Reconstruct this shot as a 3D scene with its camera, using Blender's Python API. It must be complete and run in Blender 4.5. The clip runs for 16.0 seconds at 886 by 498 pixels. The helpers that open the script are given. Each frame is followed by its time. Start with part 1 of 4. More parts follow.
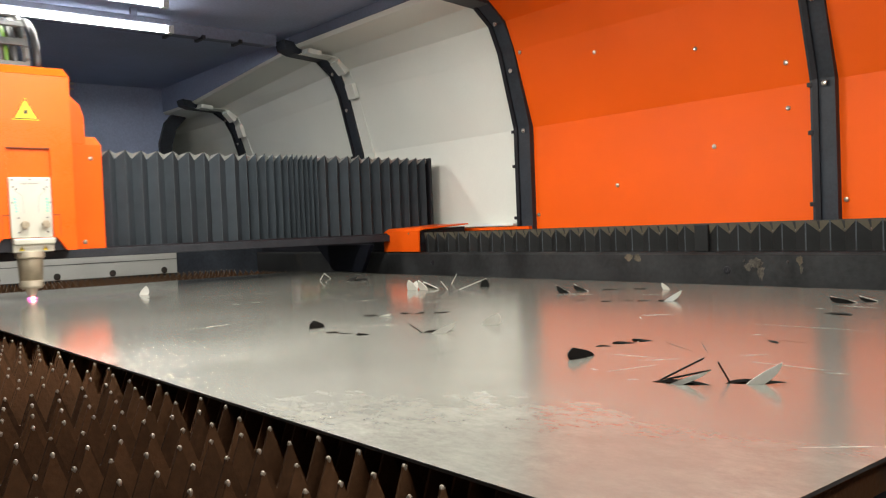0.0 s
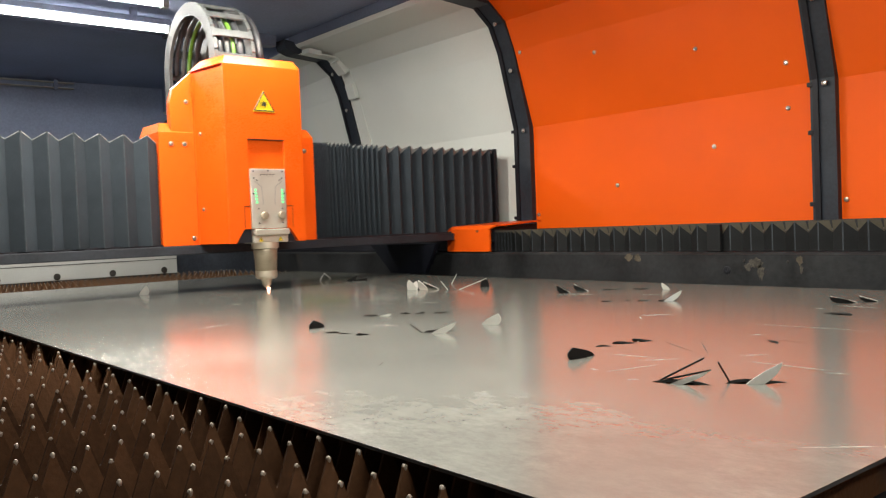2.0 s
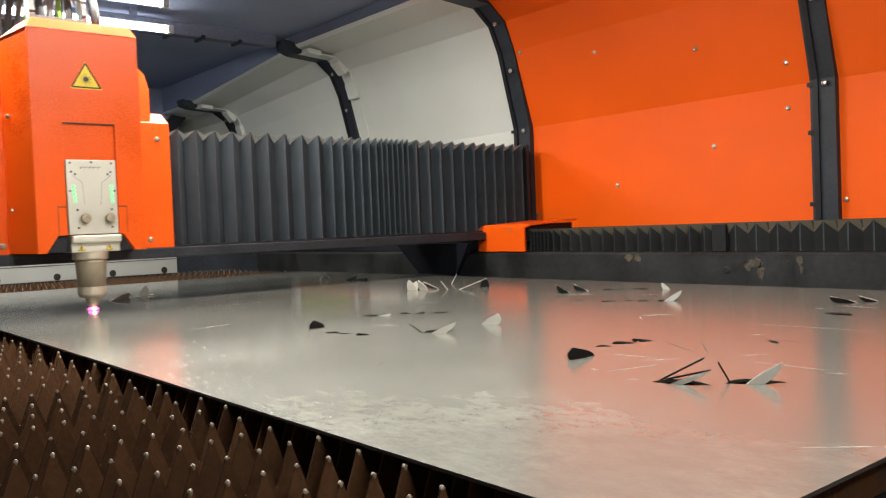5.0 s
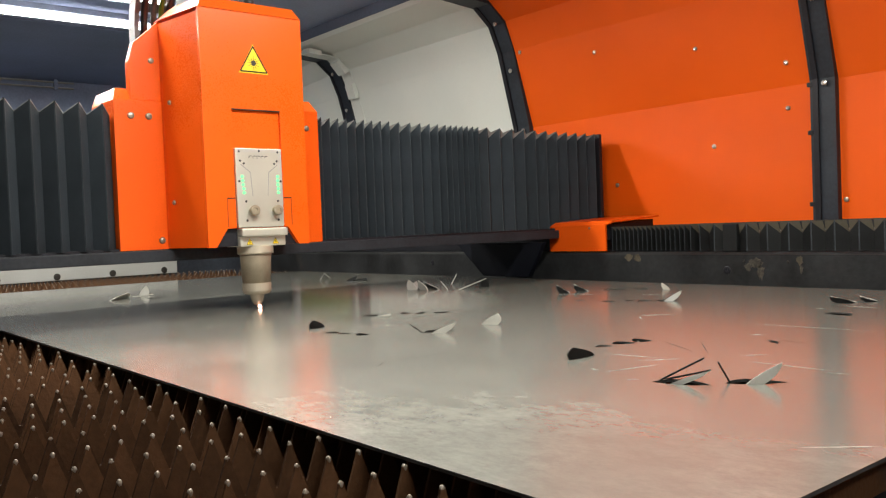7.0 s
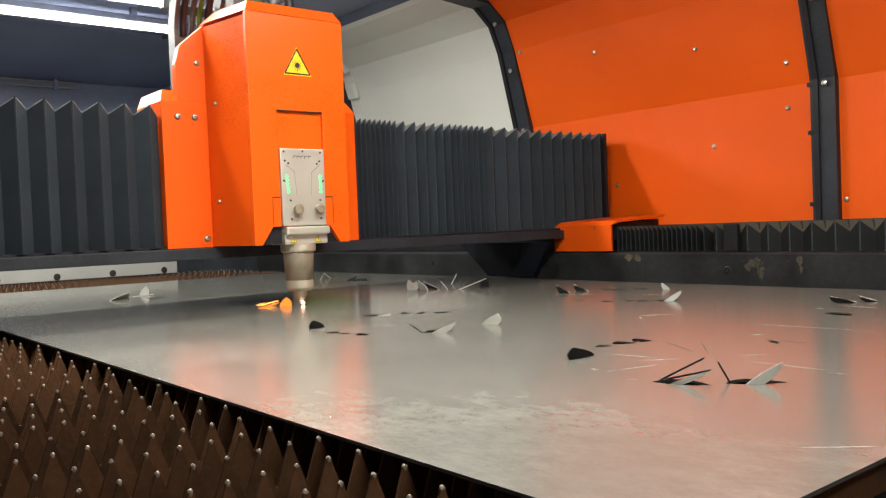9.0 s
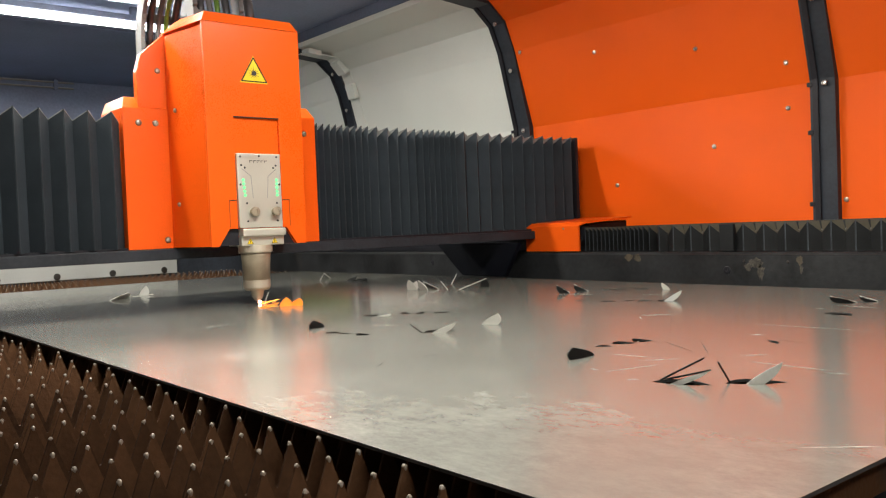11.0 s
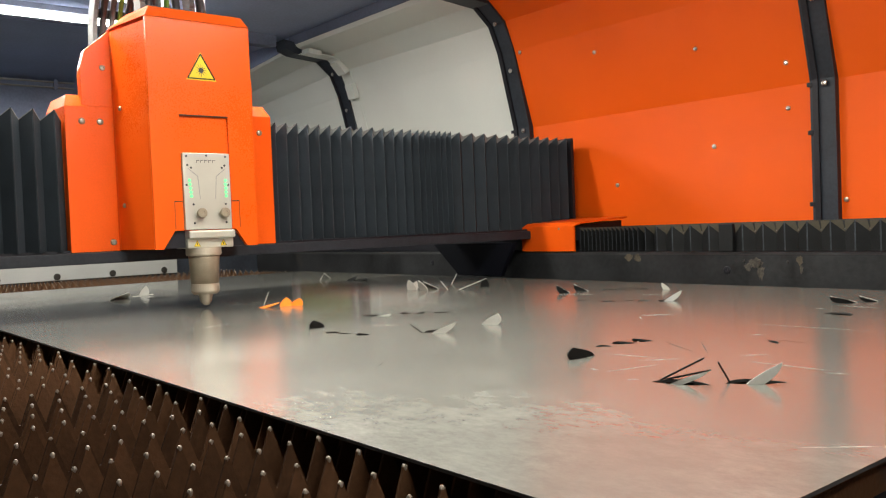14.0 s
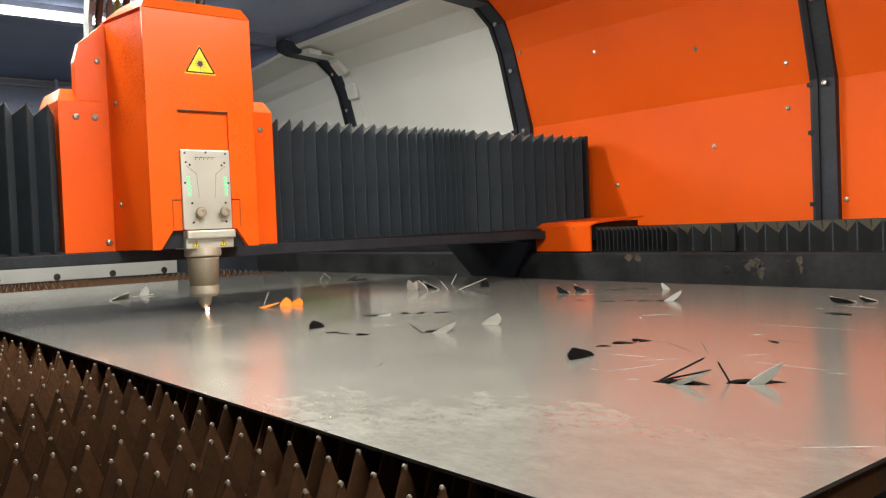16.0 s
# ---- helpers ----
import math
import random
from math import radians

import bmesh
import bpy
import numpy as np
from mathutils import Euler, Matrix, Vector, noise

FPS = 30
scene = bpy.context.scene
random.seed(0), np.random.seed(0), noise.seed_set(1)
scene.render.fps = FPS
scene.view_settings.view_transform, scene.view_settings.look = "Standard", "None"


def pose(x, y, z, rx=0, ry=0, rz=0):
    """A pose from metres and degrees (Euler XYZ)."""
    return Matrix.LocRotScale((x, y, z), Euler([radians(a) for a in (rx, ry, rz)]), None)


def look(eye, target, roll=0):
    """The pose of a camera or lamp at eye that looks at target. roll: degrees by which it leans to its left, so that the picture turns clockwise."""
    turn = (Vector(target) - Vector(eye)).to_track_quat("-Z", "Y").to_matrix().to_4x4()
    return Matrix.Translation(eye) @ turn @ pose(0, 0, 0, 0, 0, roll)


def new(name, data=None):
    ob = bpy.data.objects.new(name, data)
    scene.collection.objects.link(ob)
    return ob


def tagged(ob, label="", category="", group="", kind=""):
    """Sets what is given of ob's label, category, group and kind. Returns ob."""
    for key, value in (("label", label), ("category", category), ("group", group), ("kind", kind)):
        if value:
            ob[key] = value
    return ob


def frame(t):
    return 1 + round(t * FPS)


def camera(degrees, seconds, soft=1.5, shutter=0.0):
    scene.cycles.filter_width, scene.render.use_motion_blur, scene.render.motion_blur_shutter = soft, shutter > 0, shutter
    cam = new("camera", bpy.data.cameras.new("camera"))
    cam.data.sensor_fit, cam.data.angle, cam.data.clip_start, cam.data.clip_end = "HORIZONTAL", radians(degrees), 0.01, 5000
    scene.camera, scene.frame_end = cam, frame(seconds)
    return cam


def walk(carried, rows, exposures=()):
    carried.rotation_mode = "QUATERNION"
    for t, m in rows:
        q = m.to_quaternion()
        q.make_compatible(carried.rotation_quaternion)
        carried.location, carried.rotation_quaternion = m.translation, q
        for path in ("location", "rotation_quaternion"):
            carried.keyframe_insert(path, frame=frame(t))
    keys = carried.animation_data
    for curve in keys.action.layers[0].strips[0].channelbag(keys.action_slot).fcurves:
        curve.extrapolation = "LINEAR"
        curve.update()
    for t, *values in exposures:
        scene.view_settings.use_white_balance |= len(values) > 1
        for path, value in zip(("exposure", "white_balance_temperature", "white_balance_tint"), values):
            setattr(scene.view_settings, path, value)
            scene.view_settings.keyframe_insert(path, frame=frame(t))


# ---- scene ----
# ---- camera: it stands still ----
EYE = (0.0, 0.0, 0.176)
YAW, PITCH = radians(-39.477), radians(-1.5875)
AIM = (math.cos(YAW) * math.cos(PITCH), math.sin(YAW) * math.cos(PITCH), 0.176 + math.sin(PITCH))
cam = camera(55.95, 16.0, soft=1.2, shutter=0.5)
walk(cam, [(0.0, look(EYE, AIM, -2.272)), (16.0, look(EYE, AIM, -2.272))],
     exposures=[(0.0, 0.0), (16.0, 0.0)])

# ---- world and lights ----
world = bpy.data.worlds.new("world")
scene.world = world
world.use_nodes = True
world.node_tree.nodes["Background"].inputs[0].default_value = (0.75, 0.85, 1.0, 1)
world.node_tree.nodes["Background"].inputs[1].default_value = 0.15


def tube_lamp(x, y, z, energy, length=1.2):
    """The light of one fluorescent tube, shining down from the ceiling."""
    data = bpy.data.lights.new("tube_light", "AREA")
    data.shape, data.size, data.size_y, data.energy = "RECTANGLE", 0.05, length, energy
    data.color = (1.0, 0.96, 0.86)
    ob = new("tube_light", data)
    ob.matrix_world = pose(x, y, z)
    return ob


# only the first two tubes show; the others are added along the row
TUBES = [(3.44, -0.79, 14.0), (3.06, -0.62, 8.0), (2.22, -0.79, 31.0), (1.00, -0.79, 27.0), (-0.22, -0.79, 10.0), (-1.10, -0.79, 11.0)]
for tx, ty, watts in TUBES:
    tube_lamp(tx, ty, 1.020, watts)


# ---- materials ----
def material(name, base, rough=0.5, metal=0.0, vary=0.12, scale=6.0, fine=180.0, bump=0.02, rough_vary=0.1,
             emit=None, strength=0.0, random_vary=0.0, stretch=(1, 1, 1), stain=None, stain_at=0.6, spec=0.5):
    """Base colour with large stains and fine grain, roughness that varies, and a fine relief."""
    m = bpy.data.materials.new(name)
    m.use_nodes = True
    nt = m.node_tree
    b = nt.nodes["Principled BSDF"]
    b.inputs["Metallic"].default_value = metal
    co = nt.nodes.new("ShaderNodeTexCoord")
    mp = nt.nodes.new("ShaderNodeMapping")
    mp.inputs["Scale"].default_value = stretch
    nt.links.new(co.outputs["Object"], mp.inputs["Vector"])
    big, small = nt.nodes.new("ShaderNodeTexNoise"), nt.nodes.new("ShaderNodeTexNoise")
    big.inputs["Scale"].default_value, big.inputs["Detail"].default_value = scale, 6
    small.inputs["Scale"].default_value, small.inputs["Detail"].default_value = fine, 3
    for n in (big, small):
        nt.links.new(mp.outputs[0], n.inputs["Vector"])
    mix = nt.nodes.new("ShaderNodeMath")
    mix.operation = "MULTIPLY_ADD"
    mix.inputs[1].default_value = 0.65
    add = nt.nodes.new("ShaderNodeMath")
    add.operation = "MULTIPLY"
    add.inputs[1].default_value = 0.35
    nt.links.new(small.outputs[0], add.inputs[0])
    nt.links.new(big.outputs[0], mix.inputs[0])
    nt.links.new(add.outputs[0], mix.inputs[2])
    value = mix.outputs[0]
    if random_vary:
        info = nt.nodes.new("ShaderNodeObjectInfo")
        r = nt.nodes.new("ShaderNodeMath")
        r.operation = "MULTIPLY_ADD"
        r.inputs[1].default_value = random_vary
        nt.links.new(info.outputs["Random"], r.inputs[0])
        nt.links.new(value, r.inputs[2])
        value = r.outputs[0]
    ramp = nt.nodes.new("ShaderNodeValToRGB")
    lo = [c * (1 - vary * 2) for c in base]
    hi = [min(1, c * (1 + vary * 2)) for c in base]
    ramp.color_ramp.elements[0].position, ramp.color_ramp.elements[0].color = 0.3, (*lo, 1)
    ramp.color_ramp.elements[1].position, ramp.color_ramp.elements[1].color = 0.7 + random_vary, (*hi, 1)
    nt.links.new(value, ramp.inputs[0])
    colour = ramp.outputs[0]
    if stain:
        sn = nt.nodes.new("ShaderNodeTexNoise")
        sn.inputs["Scale"].default_value, sn.inputs["Detail"].default_value = scale * 0.6, 8
        nt.links.new(mp.outputs[0], sn.inputs["Vector"])
        sr = nt.nodes.new("ShaderNodeValToRGB")
        sr.color_ramp.elements[0].position, sr.color_ramp.elements[1].position = stain_at, stain_at + 0.12
        nt.links.new(sn.outputs[0], sr.inputs[0])
        mc = nt.nodes.new("ShaderNodeMix")
        mc.data_type = "RGBA"
        nt.links.new(sr.outputs[0], mc.inputs["Factor"])
        nt.links.new(colour, mc.inputs[6])
        mc.inputs[7].default_value = (*stain, 1)
        colour = mc.outputs[2]
    nt.links.new(colour, b.inputs["Base Color"])
    b.inputs["Specular IOR Level"].default_value = spec
    rr = nt.nodes.new("ShaderNodeMapRange")
    rr.inputs[1].default_value, rr.inputs[2].default_value = 0.3, 0.7
    rr.inputs[3].default_value, rr.inputs[4].default_value = max(0.03, rough - rough_vary), min(1, rough + rough_vary)
    nt.links.new(mix.outputs[0], rr.inputs[0])
    nt.links.new(rr.outputs[0], b.inputs["Roughness"])
    if bump:
        bp = nt.nodes.new("ShaderNodeBump")
        bp.inputs["Strength"].default_value, bp.inputs["Distance"].default_value = bump, 0.01
        nt.links.new(small.outputs[0], bp.inputs["Height"])
        nt.links.new(bp.outputs[0], b.inputs["Normal"])
    if emit:
        b.inputs["Emission Color"].default_value = (*emit, 1)
        b.inputs["Emission Strength"].default_value = strength
    return m


ORANGE = material("orange_powder_coat", (0.82, 0.102, 0.006), 0.30, vary=0.05, scale=3, fine=260, bump=0.025, rough_vary=0.05, spec=0.26)
ORANGE_WALL = material("orange_textured_paint", (0.90, 0.118, 0.005), 0.38, vary=0.05, scale=2, fine=600, bump=0.20, rough_vary=0.10, spec=0.16)
WHITE = material("off_white_paint", (0.735, 0.755, 0.70), 0.5, vary=0.04, scale=2, fine=300, bump=0.05)
ROOF = material("slate_blue_roof_paint", (0.270, 0.325, 0.470), 0.6, vary=0.12, scale=2, fine=90, bump=0.05)
RAILSTEEL = material("dull_grey_rail_steel", (0.027, 0.030, 0.036), 0.55, vary=0.2, scale=8, fine=100, bump=0.05, spec=0.2)
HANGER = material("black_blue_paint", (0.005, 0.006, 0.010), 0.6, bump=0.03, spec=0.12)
NAVY = material("dark_navy_paint", (0.120, 0.140, 0.200), 0.55, vary=0.15, scale=2, fine=90, bump=0.05)
BLACK = material("black_steel_paint", (0.017, 0.017, 0.021), 0.42, vary=0.2, scale=5, fine=120, bump=0.06, spec=0.22)
BEAM = material("worn_black_beam", (0.020, 0.021, 0.022), 0.5, spec=0.3, vary=0.35, scale=7, fine=60, bump=0.08, stain=(0.075, 0.062, 0.048), stain_at=0.64)
FABRIC = material("coated_bellows_fabric", (0.0265, 0.0340, 0.0415), 0.78, vary=0.25, scale=9, fine=700, bump=0.15, random_vary=0.15, spec=0.22)
LINING = material("grey_bellows_lining", (0.30, 0.31, 0.30), 0.7, vary=0.12, scale=9, fine=500, bump=0.1)
SCREW = material("dull_screw_steel", (0.34, 0.31, 0.26), 0.42, 0.85, vary=0.1, bump=0.0)
RAILDARK = material("dirty_pleat_flap", (0.092, 0.082, 0.060), 0.7, bump=0.0, spec=0.15)
RAILCLOTH = material("dirty_rail_bellows_cloth", (0.0105, 0.011, 0.0115), 0.65, spec=0.2, vary=0.35, scale=14, fine=500, bump=0.12, random_vary=0.2)
WORN = material("rubbed_paint", (0.050, 0.043, 0.033), 0.6, 0.1, vary=0.5, scale=60, fine=300, bump=0.1)
PAINTCHIP = material("bare_worn_patch", (0.095, 0.078, 0.052), 0.6, 0.2, vary=0.35, scale=40, fine=300, bump=0.1)
GREY = material("light_grey_steel", (0.32, 0.325, 0.305), 0.5, vary=0.06, scale=4, fine=200, bump=0.04)
STEEL = material("machined_steel", (0.60, 0.58, 0.53), 0.30, 0.9, vary=0.06, scale=8, fine=250, bump=0.03)
PLATE = material("satin_nickel_plate", (0.57, 0.555, 0.475), 0.42, 0.55, vary=0.04, scale=12, fine=700, bump=0.03)
BRONZE = material("heat_tinted_nozzle_steel", (0.36, 0.305, 0.225), 0.52, 0.6, vary=0.12, scale=30, fine=400, bump=0.04)
COLLAR = material("warm_satin_steel", (0.52, 0.46, 0.36), 0.48, 0.6, vary=0.08, scale=30, fine=500, bump=0.03)
ENDPAINT = material("blue_black_paint", (0.026, 0.031, 0.040), 0.5, vary=0.25, scale=6, fine=90, bump=0.05, spec=0.3)
DARKMETAL = material("dark_screw_metal", (0.08, 0.08, 0.08), 0.4, 0.8, vary=0.1, bump=0.0)
YELLOW = material("yellow_sign", (0.78, 0.55, 0.01), 0.4, vary=0.04, bump=0.0)
SIGNBLACK = material("sign_black", (0.015, 0.013, 0.01), 0.45, bump=0.0)
CHAIN = material("grey_plastic_chain", (0.075, 0.08, 0.078), 0.5, vary=0.2, scale=30, fine=300, bump=0.06)
HOSE = material("black_hose", (0.03, 0.03, 0.032), 0.4, bump=0.0)
GREENWIRE = material("green_cable", (0.10, 0.22, 0.02), 0.45, bump=0.0)
SHAVED = material("cut_sheet_metal", (0.60, 0.595, 0.55), 0.36, 0.5, vary=0.05, scale=20, fine=300, bump=0.0)
# emission stands for spark light and orange reflections on cut blades
ORANGELIT = material("orange_lit_cut_metal", (0.85, 0.30, 0.05), 0.4, 0.6, vary=0.1, emit=(1.0, 0.22, 0.015), strength=0.8, bump=0.02)
LED = material("green_led", (0.12, 0.5, 0.22), 0.4, emit=(0.15, 0.95, 0.32), strength=0.95, bump=0.0)
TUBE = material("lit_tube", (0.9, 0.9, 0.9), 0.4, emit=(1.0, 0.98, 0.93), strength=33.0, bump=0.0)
LASER = material("laser_glow", (1, 0.5, 0.4), 0.4, emit=(1.0, 0.50, 0.36), strength=12.0, bump=0.0)
HALO = material("laser_plasma", (1, 0.3, 0.6), 0.4, emit=(1.0, 0.14, 0.55), strength=3.0, bump=0.0)
SPARK = material("spark_glow", (1, 0.5, 0.1), 0.4, emit=(1.0, 0.33, 0.04), strength=5.0, bump=0.0)
RIDGE = material("rubbed_bellows_ridge", (0.055, 0.064, 0.072), 0.7, vary=0.35, scale=30, fine=500, bump=0.1, spec=0.2)
# near black paints the shade on blades turned from the light
SHADEDBLADE = material("shaded_blade_black", (0.007, 0.007, 0.007), 0.45, 0.0, vary=0.3, scale=40, bump=0.05, spec=0.15)
SCRATCH = material("bare_scratch", (0.76, 0.74, 0.67), 0.5, 0.35, vary=0.1, fine=900, bump=0.0)
KERF = material("dark_kerf", (0.03, 0.027, 0.025), 0.6, 0.1, vary=0.2, bump=0.0)


def rust_material():
    """Burnt brown slats whose tips are worn down to bright metal."""
    m = material("burnt_rusty_slat", (0.060, 0.0280, 0.0125), 0.72, 0.0, spec=0.12, vary=0.34, scale=14, fine=160, bump=0.12,
                 random_vary=0.5, stain=(0.044, 0.032, 0.024), stain_at=0.55)
    nt = m.node_tree
    b = nt.nodes["Principled BSDF"]
    geo, sep, mr = nt.nodes.new("ShaderNodeNewGeometry"), nt.nodes.new("ShaderNodeSeparateXYZ"), nt.nodes.new("ShaderNodeMapRange")
    nt.links.new(geo.outputs["Position"], sep.inputs[0])
    nt.links.new(sep.outputs[2], mr.inputs[0])
    mr.inputs[1].default_value, mr.inputs[2].default_value = -0.0056, -0.0042
    old = b.inputs["Base Color"].links[0].from_socket
    mc = nt.nodes.new("ShaderNodeMix")
    mc.data_type = "RGBA"
    nt.links.new(mr.outputs[0], mc.inputs["Factor"])
    nt.links.new(old, mc.inputs[6])
    mc.inputs[7].default_value = (0.30, 0.26, 0.21, 1)
    nt.links.new(mc.outputs[2], b.inputs["Base Color"])
    return m


RUST = rust_material()


def sheet_material():
    """Bare rolled steel sheet: blurred mirror with pale dusty mill patches and fine rolling marks."""
    m = bpy.data.materials.new("rolled_steel_sheet")
    m.use_nodes = True
    nt = m.node_tree
    b = nt.nodes["Principled BSDF"]
    co = nt.nodes.new("ShaderNodeTexCoord")

    def noise_node(scale, detail, stretch, rough=0.55):
        mp, n = nt.nodes.new("ShaderNodeMapping"), nt.nodes.new("ShaderNodeTexNoise")
        mp.inputs["Scale"].default_value = stretch
        n.inputs["Scale"].default_value, n.inputs["Detail"].default_value, n.inputs["Roughness"].default_value = scale, detail, rough
        nt.links.new(co.outputs["Object"], mp.inputs[0])
        nt.links.new(mp.outputs[0], n.inputs["Vector"])
        return n.outputs[0]

    def ramp(src, p0, c0, p1, c1):
        r = nt.nodes.new("ShaderNodeValToRGB")
        r.color_ramp.elements[0].position, r.color_ramp.elements[0].color = p0, (c0, c0, c0, 1)
        r.color_ramp.elements[1].position, r.color_ramp.elements[1].color = p1, (c1, c1, c1, 1)
        nt.links.new(src, r.inputs[0])
        return r.outputs[0]

    def join(op, a, c):
        n = nt.nodes.new("ShaderNodeMath")
        n.operation = op
        for i, v in enumerate((a, c)):
            if isinstance(v, float):
                n.inputs[i].default_value = v
            else:
                nt.links.new(v, n.inputs[i])
        return n.outputs[0]

    broad = noise_node(2.2, 5, (1, 1, 1))
    mottle = noise_node(26, 12, (1, 1.5, 1), 0.82)
    grain = noise_node(60, 4, (0.5, 9, 1))
    sep = nt.nodes.new("ShaderNodeSeparateXYZ")
    nt.links.new(co.outputs["Object"], sep.inputs[0])
    film = nt.nodes.new("ShaderNodeMapRange")
    film.inputs[1].default_value, film.inputs[2].default_value = -0.98, -0.36
    nt.links.new(join("ADD", sep.outputs[1], join("MULTIPLY", broad, 0.25)), film.inputs[0])
    ends = nt.nodes.new("ShaderNodeMapRange")
    ends.inputs[1].default_value, ends.inputs[2].default_value = 1.6, 2.6
    ends.inputs[3].default_value, ends.inputs[4].default_value = 1.0, 0.0
    nt.links.new(join("ADD", sep.outputs[0], join("MULTIPLY", broad, 0.5)), ends.inputs[0])
    dust = join("MULTIPLY", film.outputs[0], ends.outputs[0])
    patch = join("MULTIPLY", ramp(broad, 0.38, 0.0, 0.62, 1.0), ramp(mottle, 0.42, 0.0, 0.68, 1.0))
    patch = join("MULTIPLY", patch, dust)
    mc = nt.nodes.new("ShaderNodeMix")
    mc.data_type = "RGBA"
    mc.inputs[6].default_value = (0.230, 0.228, 0.200, 1)
    mc.inputs[7].default_value = (0.50, 0.495, 0.44, 1)
    nt.links.new(join("ADD", join("MULTIPLY", patch, 0.75), join("MULTIPLY", dust, 0.22)), mc.inputs["Factor"])
    nt.links.new(mc.outputs[2], b.inputs["Base Color"])
    nt.links.new(join("SUBTRACT", 0.56, join("MULTIPLY", dust, 0.10)), b.inputs["Metallic"])
    r = join("ADD", join("ADD", join("MULTIPLY", dust, 0.035), join("MULTIPLY", patch, 0.03)), join("ADD", join("MULTIPLY", broad, 0.10), 0.125))
    r = join("ADD", r, join("MULTIPLY", grain, 0.035))
    clean = nt.nodes.new("ShaderNodeMapRange")
    clean.inputs[1].default_value, clean.inputs[2].default_value = 1.15, 1.95
    clean.inputs[4].default_value = 0.075
    nt.links.new(sep.outputs[0], clean.inputs[0])
    r = join("SUBTRACT", r, clean.outputs[0])
    nt.links.new(r, b.inputs["Roughness"])
    bp = nt.nodes.new("ShaderNodeBump")
    bp.inputs["Strength"].default_value, bp.inputs["Distance"].default_value = 0.008, 0.0015
    nt.links.new(grain, bp.inputs["Height"])
    nt.links.new(bp.outputs[0], b.inputs["Normal"])
    return m


SHEET = sheet_material()


# ---- mesh helpers ----
def part(name, bm, mat, parent=None, label="", smooth=False):
    """Links a bmesh as one mesh object, under its thing where one is given."""
    me = bpy.data.meshes.new(name)
    bmesh.ops.recalc_face_normals(bm, faces=bm.faces)
    bm.to_mesh(me)
    bm.free()
    for one in mat if isinstance(mat, (list, tuple)) else [mat]:
        me.materials.append(one)
    if smooth:
        for p in me.polygons:
            p.use_smooth = True
    ob = new(name, me)
    if parent:
        ob.parent = parent
    if label:
        ob["label"] = label
    return ob


def thing(name, label, category, group="", kind="", at=None):
    ob = new(name)
    ob.empty_display_size = 0.05
    if at is not None:
        ob.matrix_world = at
    return tagged(ob, label, category, group, kind)


def box(x0, x1, y0, y1, z0, z1, bevel=0.0, bm=None, seg=2):
    bm = bm or bmesh.new()
    vs = bmesh.ops.create_cube(bm, size=1)["verts"]
    for v in vs:
        v.co = Vector(((x0 + x1) / 2 + v.co.x * (x1 - x0), (y0 + y1) / 2 + v.co.y * (y1 - y0), (z0 + z1) / 2 + v.co.z * (z1 - z0)))
    if bevel:
        es = list({e for v in vs for e in v.link_edges})
        bmesh.ops.bevel(bm, geom=es, offset=bevel, segments=seg, affect="EDGES", profile=0.6)
    return bm


def prism(poly, axis, a, c, bm=None, bevel=0.0):
    """Extrudes a polygon along an axis from a to c: poly in (y, z) for x, (x, z) for y, (x, y) for z."""
    bm = bm or bmesh.new()

    def at(p, w):
        return {"x": (w, p[0], p[1]), "y": (p[0], w, p[1]), "z": (p[0], p[1], w)}[axis]
    lo, hi = [bm.verts.new(at(p, a)) for p in poly], [bm.verts.new(at(p, c)) for p in poly]
    n = len(poly)
    fs = [bm.faces.new(lo[::-1]), bm.faces.new(hi)]
    fs += [bm.faces.new((lo[i], lo[(i + 1) % n], hi[(i + 1) % n], hi[i])) for i in range(n)]
    if bevel:
        bmesh.ops.recalc_face_normals(bm, faces=fs)
        es = [e for e in bm.edges if e.is_valid and len(e.link_faces) == 2 and e.calc_face_angle(0) > 0.4]
        bmesh.ops.bevel(bm, geom=es, offset=bevel, segments=2, affect="EDGES", profile=0.6)
    return bm


def loft(sections, bm=None):
    """Joins closed rings of equal length, and caps both ends."""
    bm = bm or bmesh.new()
    rings = [[bm.verts.new(p) for p in s] for s in sections]
    n = len(rings[0])
    for r0, r1 in zip(rings, rings[1:]):
        for i in range(n):
            bm.faces.new((r0[i], r0[(i + 1) % n], r1[(i + 1) % n], r1[i]))
    bm.faces.new(rings[0][::-1])
    bm.faces.new(rings[-1])
    return bm


def lathe(rows, n=28, cx=0.0, cy=0.0, bm=None):
    """A turned body about a vertical axis from rows of (radius, z)."""
    return loft([[(cx + r * math.cos(2 * math.pi * k / n), cy + r * math.sin(2 * math.pi * k / n), z) for k in range(n)] for r, z in rows], bm)


def rod(p, q, r, n=10, bm=None):
    p, q = Vector(p), Vector(q)
    d = (q - p).normalized()
    u = d.orthogonal().normalized()
    w = d.cross(u)
    return loft([[c + (u * math.cos(2 * math.pi * k / n) + w * math.sin(2 * math.pi * k / n)) * r for k in range(n)] for c in (p, q)], bm)


def dome(cx, cy, cz, r, h, axis, n=12, bm=None):
    """A low button head of radius r that stands h proud along +axis ('-x' or 'y')."""
    rows = [(r, 0), (r, h * 0.35), (r * 0.8, h * 0.8), (r * 0.35, h), (r * 0.3, h * 0.6)]
    rings = []
    for rr, d in rows:
        ring = []
        for k in range(n):
            a, c = rr * math.cos(2 * math.pi * k / n), rr * math.sin(2 * math.pi * k / n)
            ring.append((cx - d, cy + a, cz + c) if axis == "-x" else (cx + a, cy + d, cz + c))
        rings.append(ring)
    return loft(rings, bm)


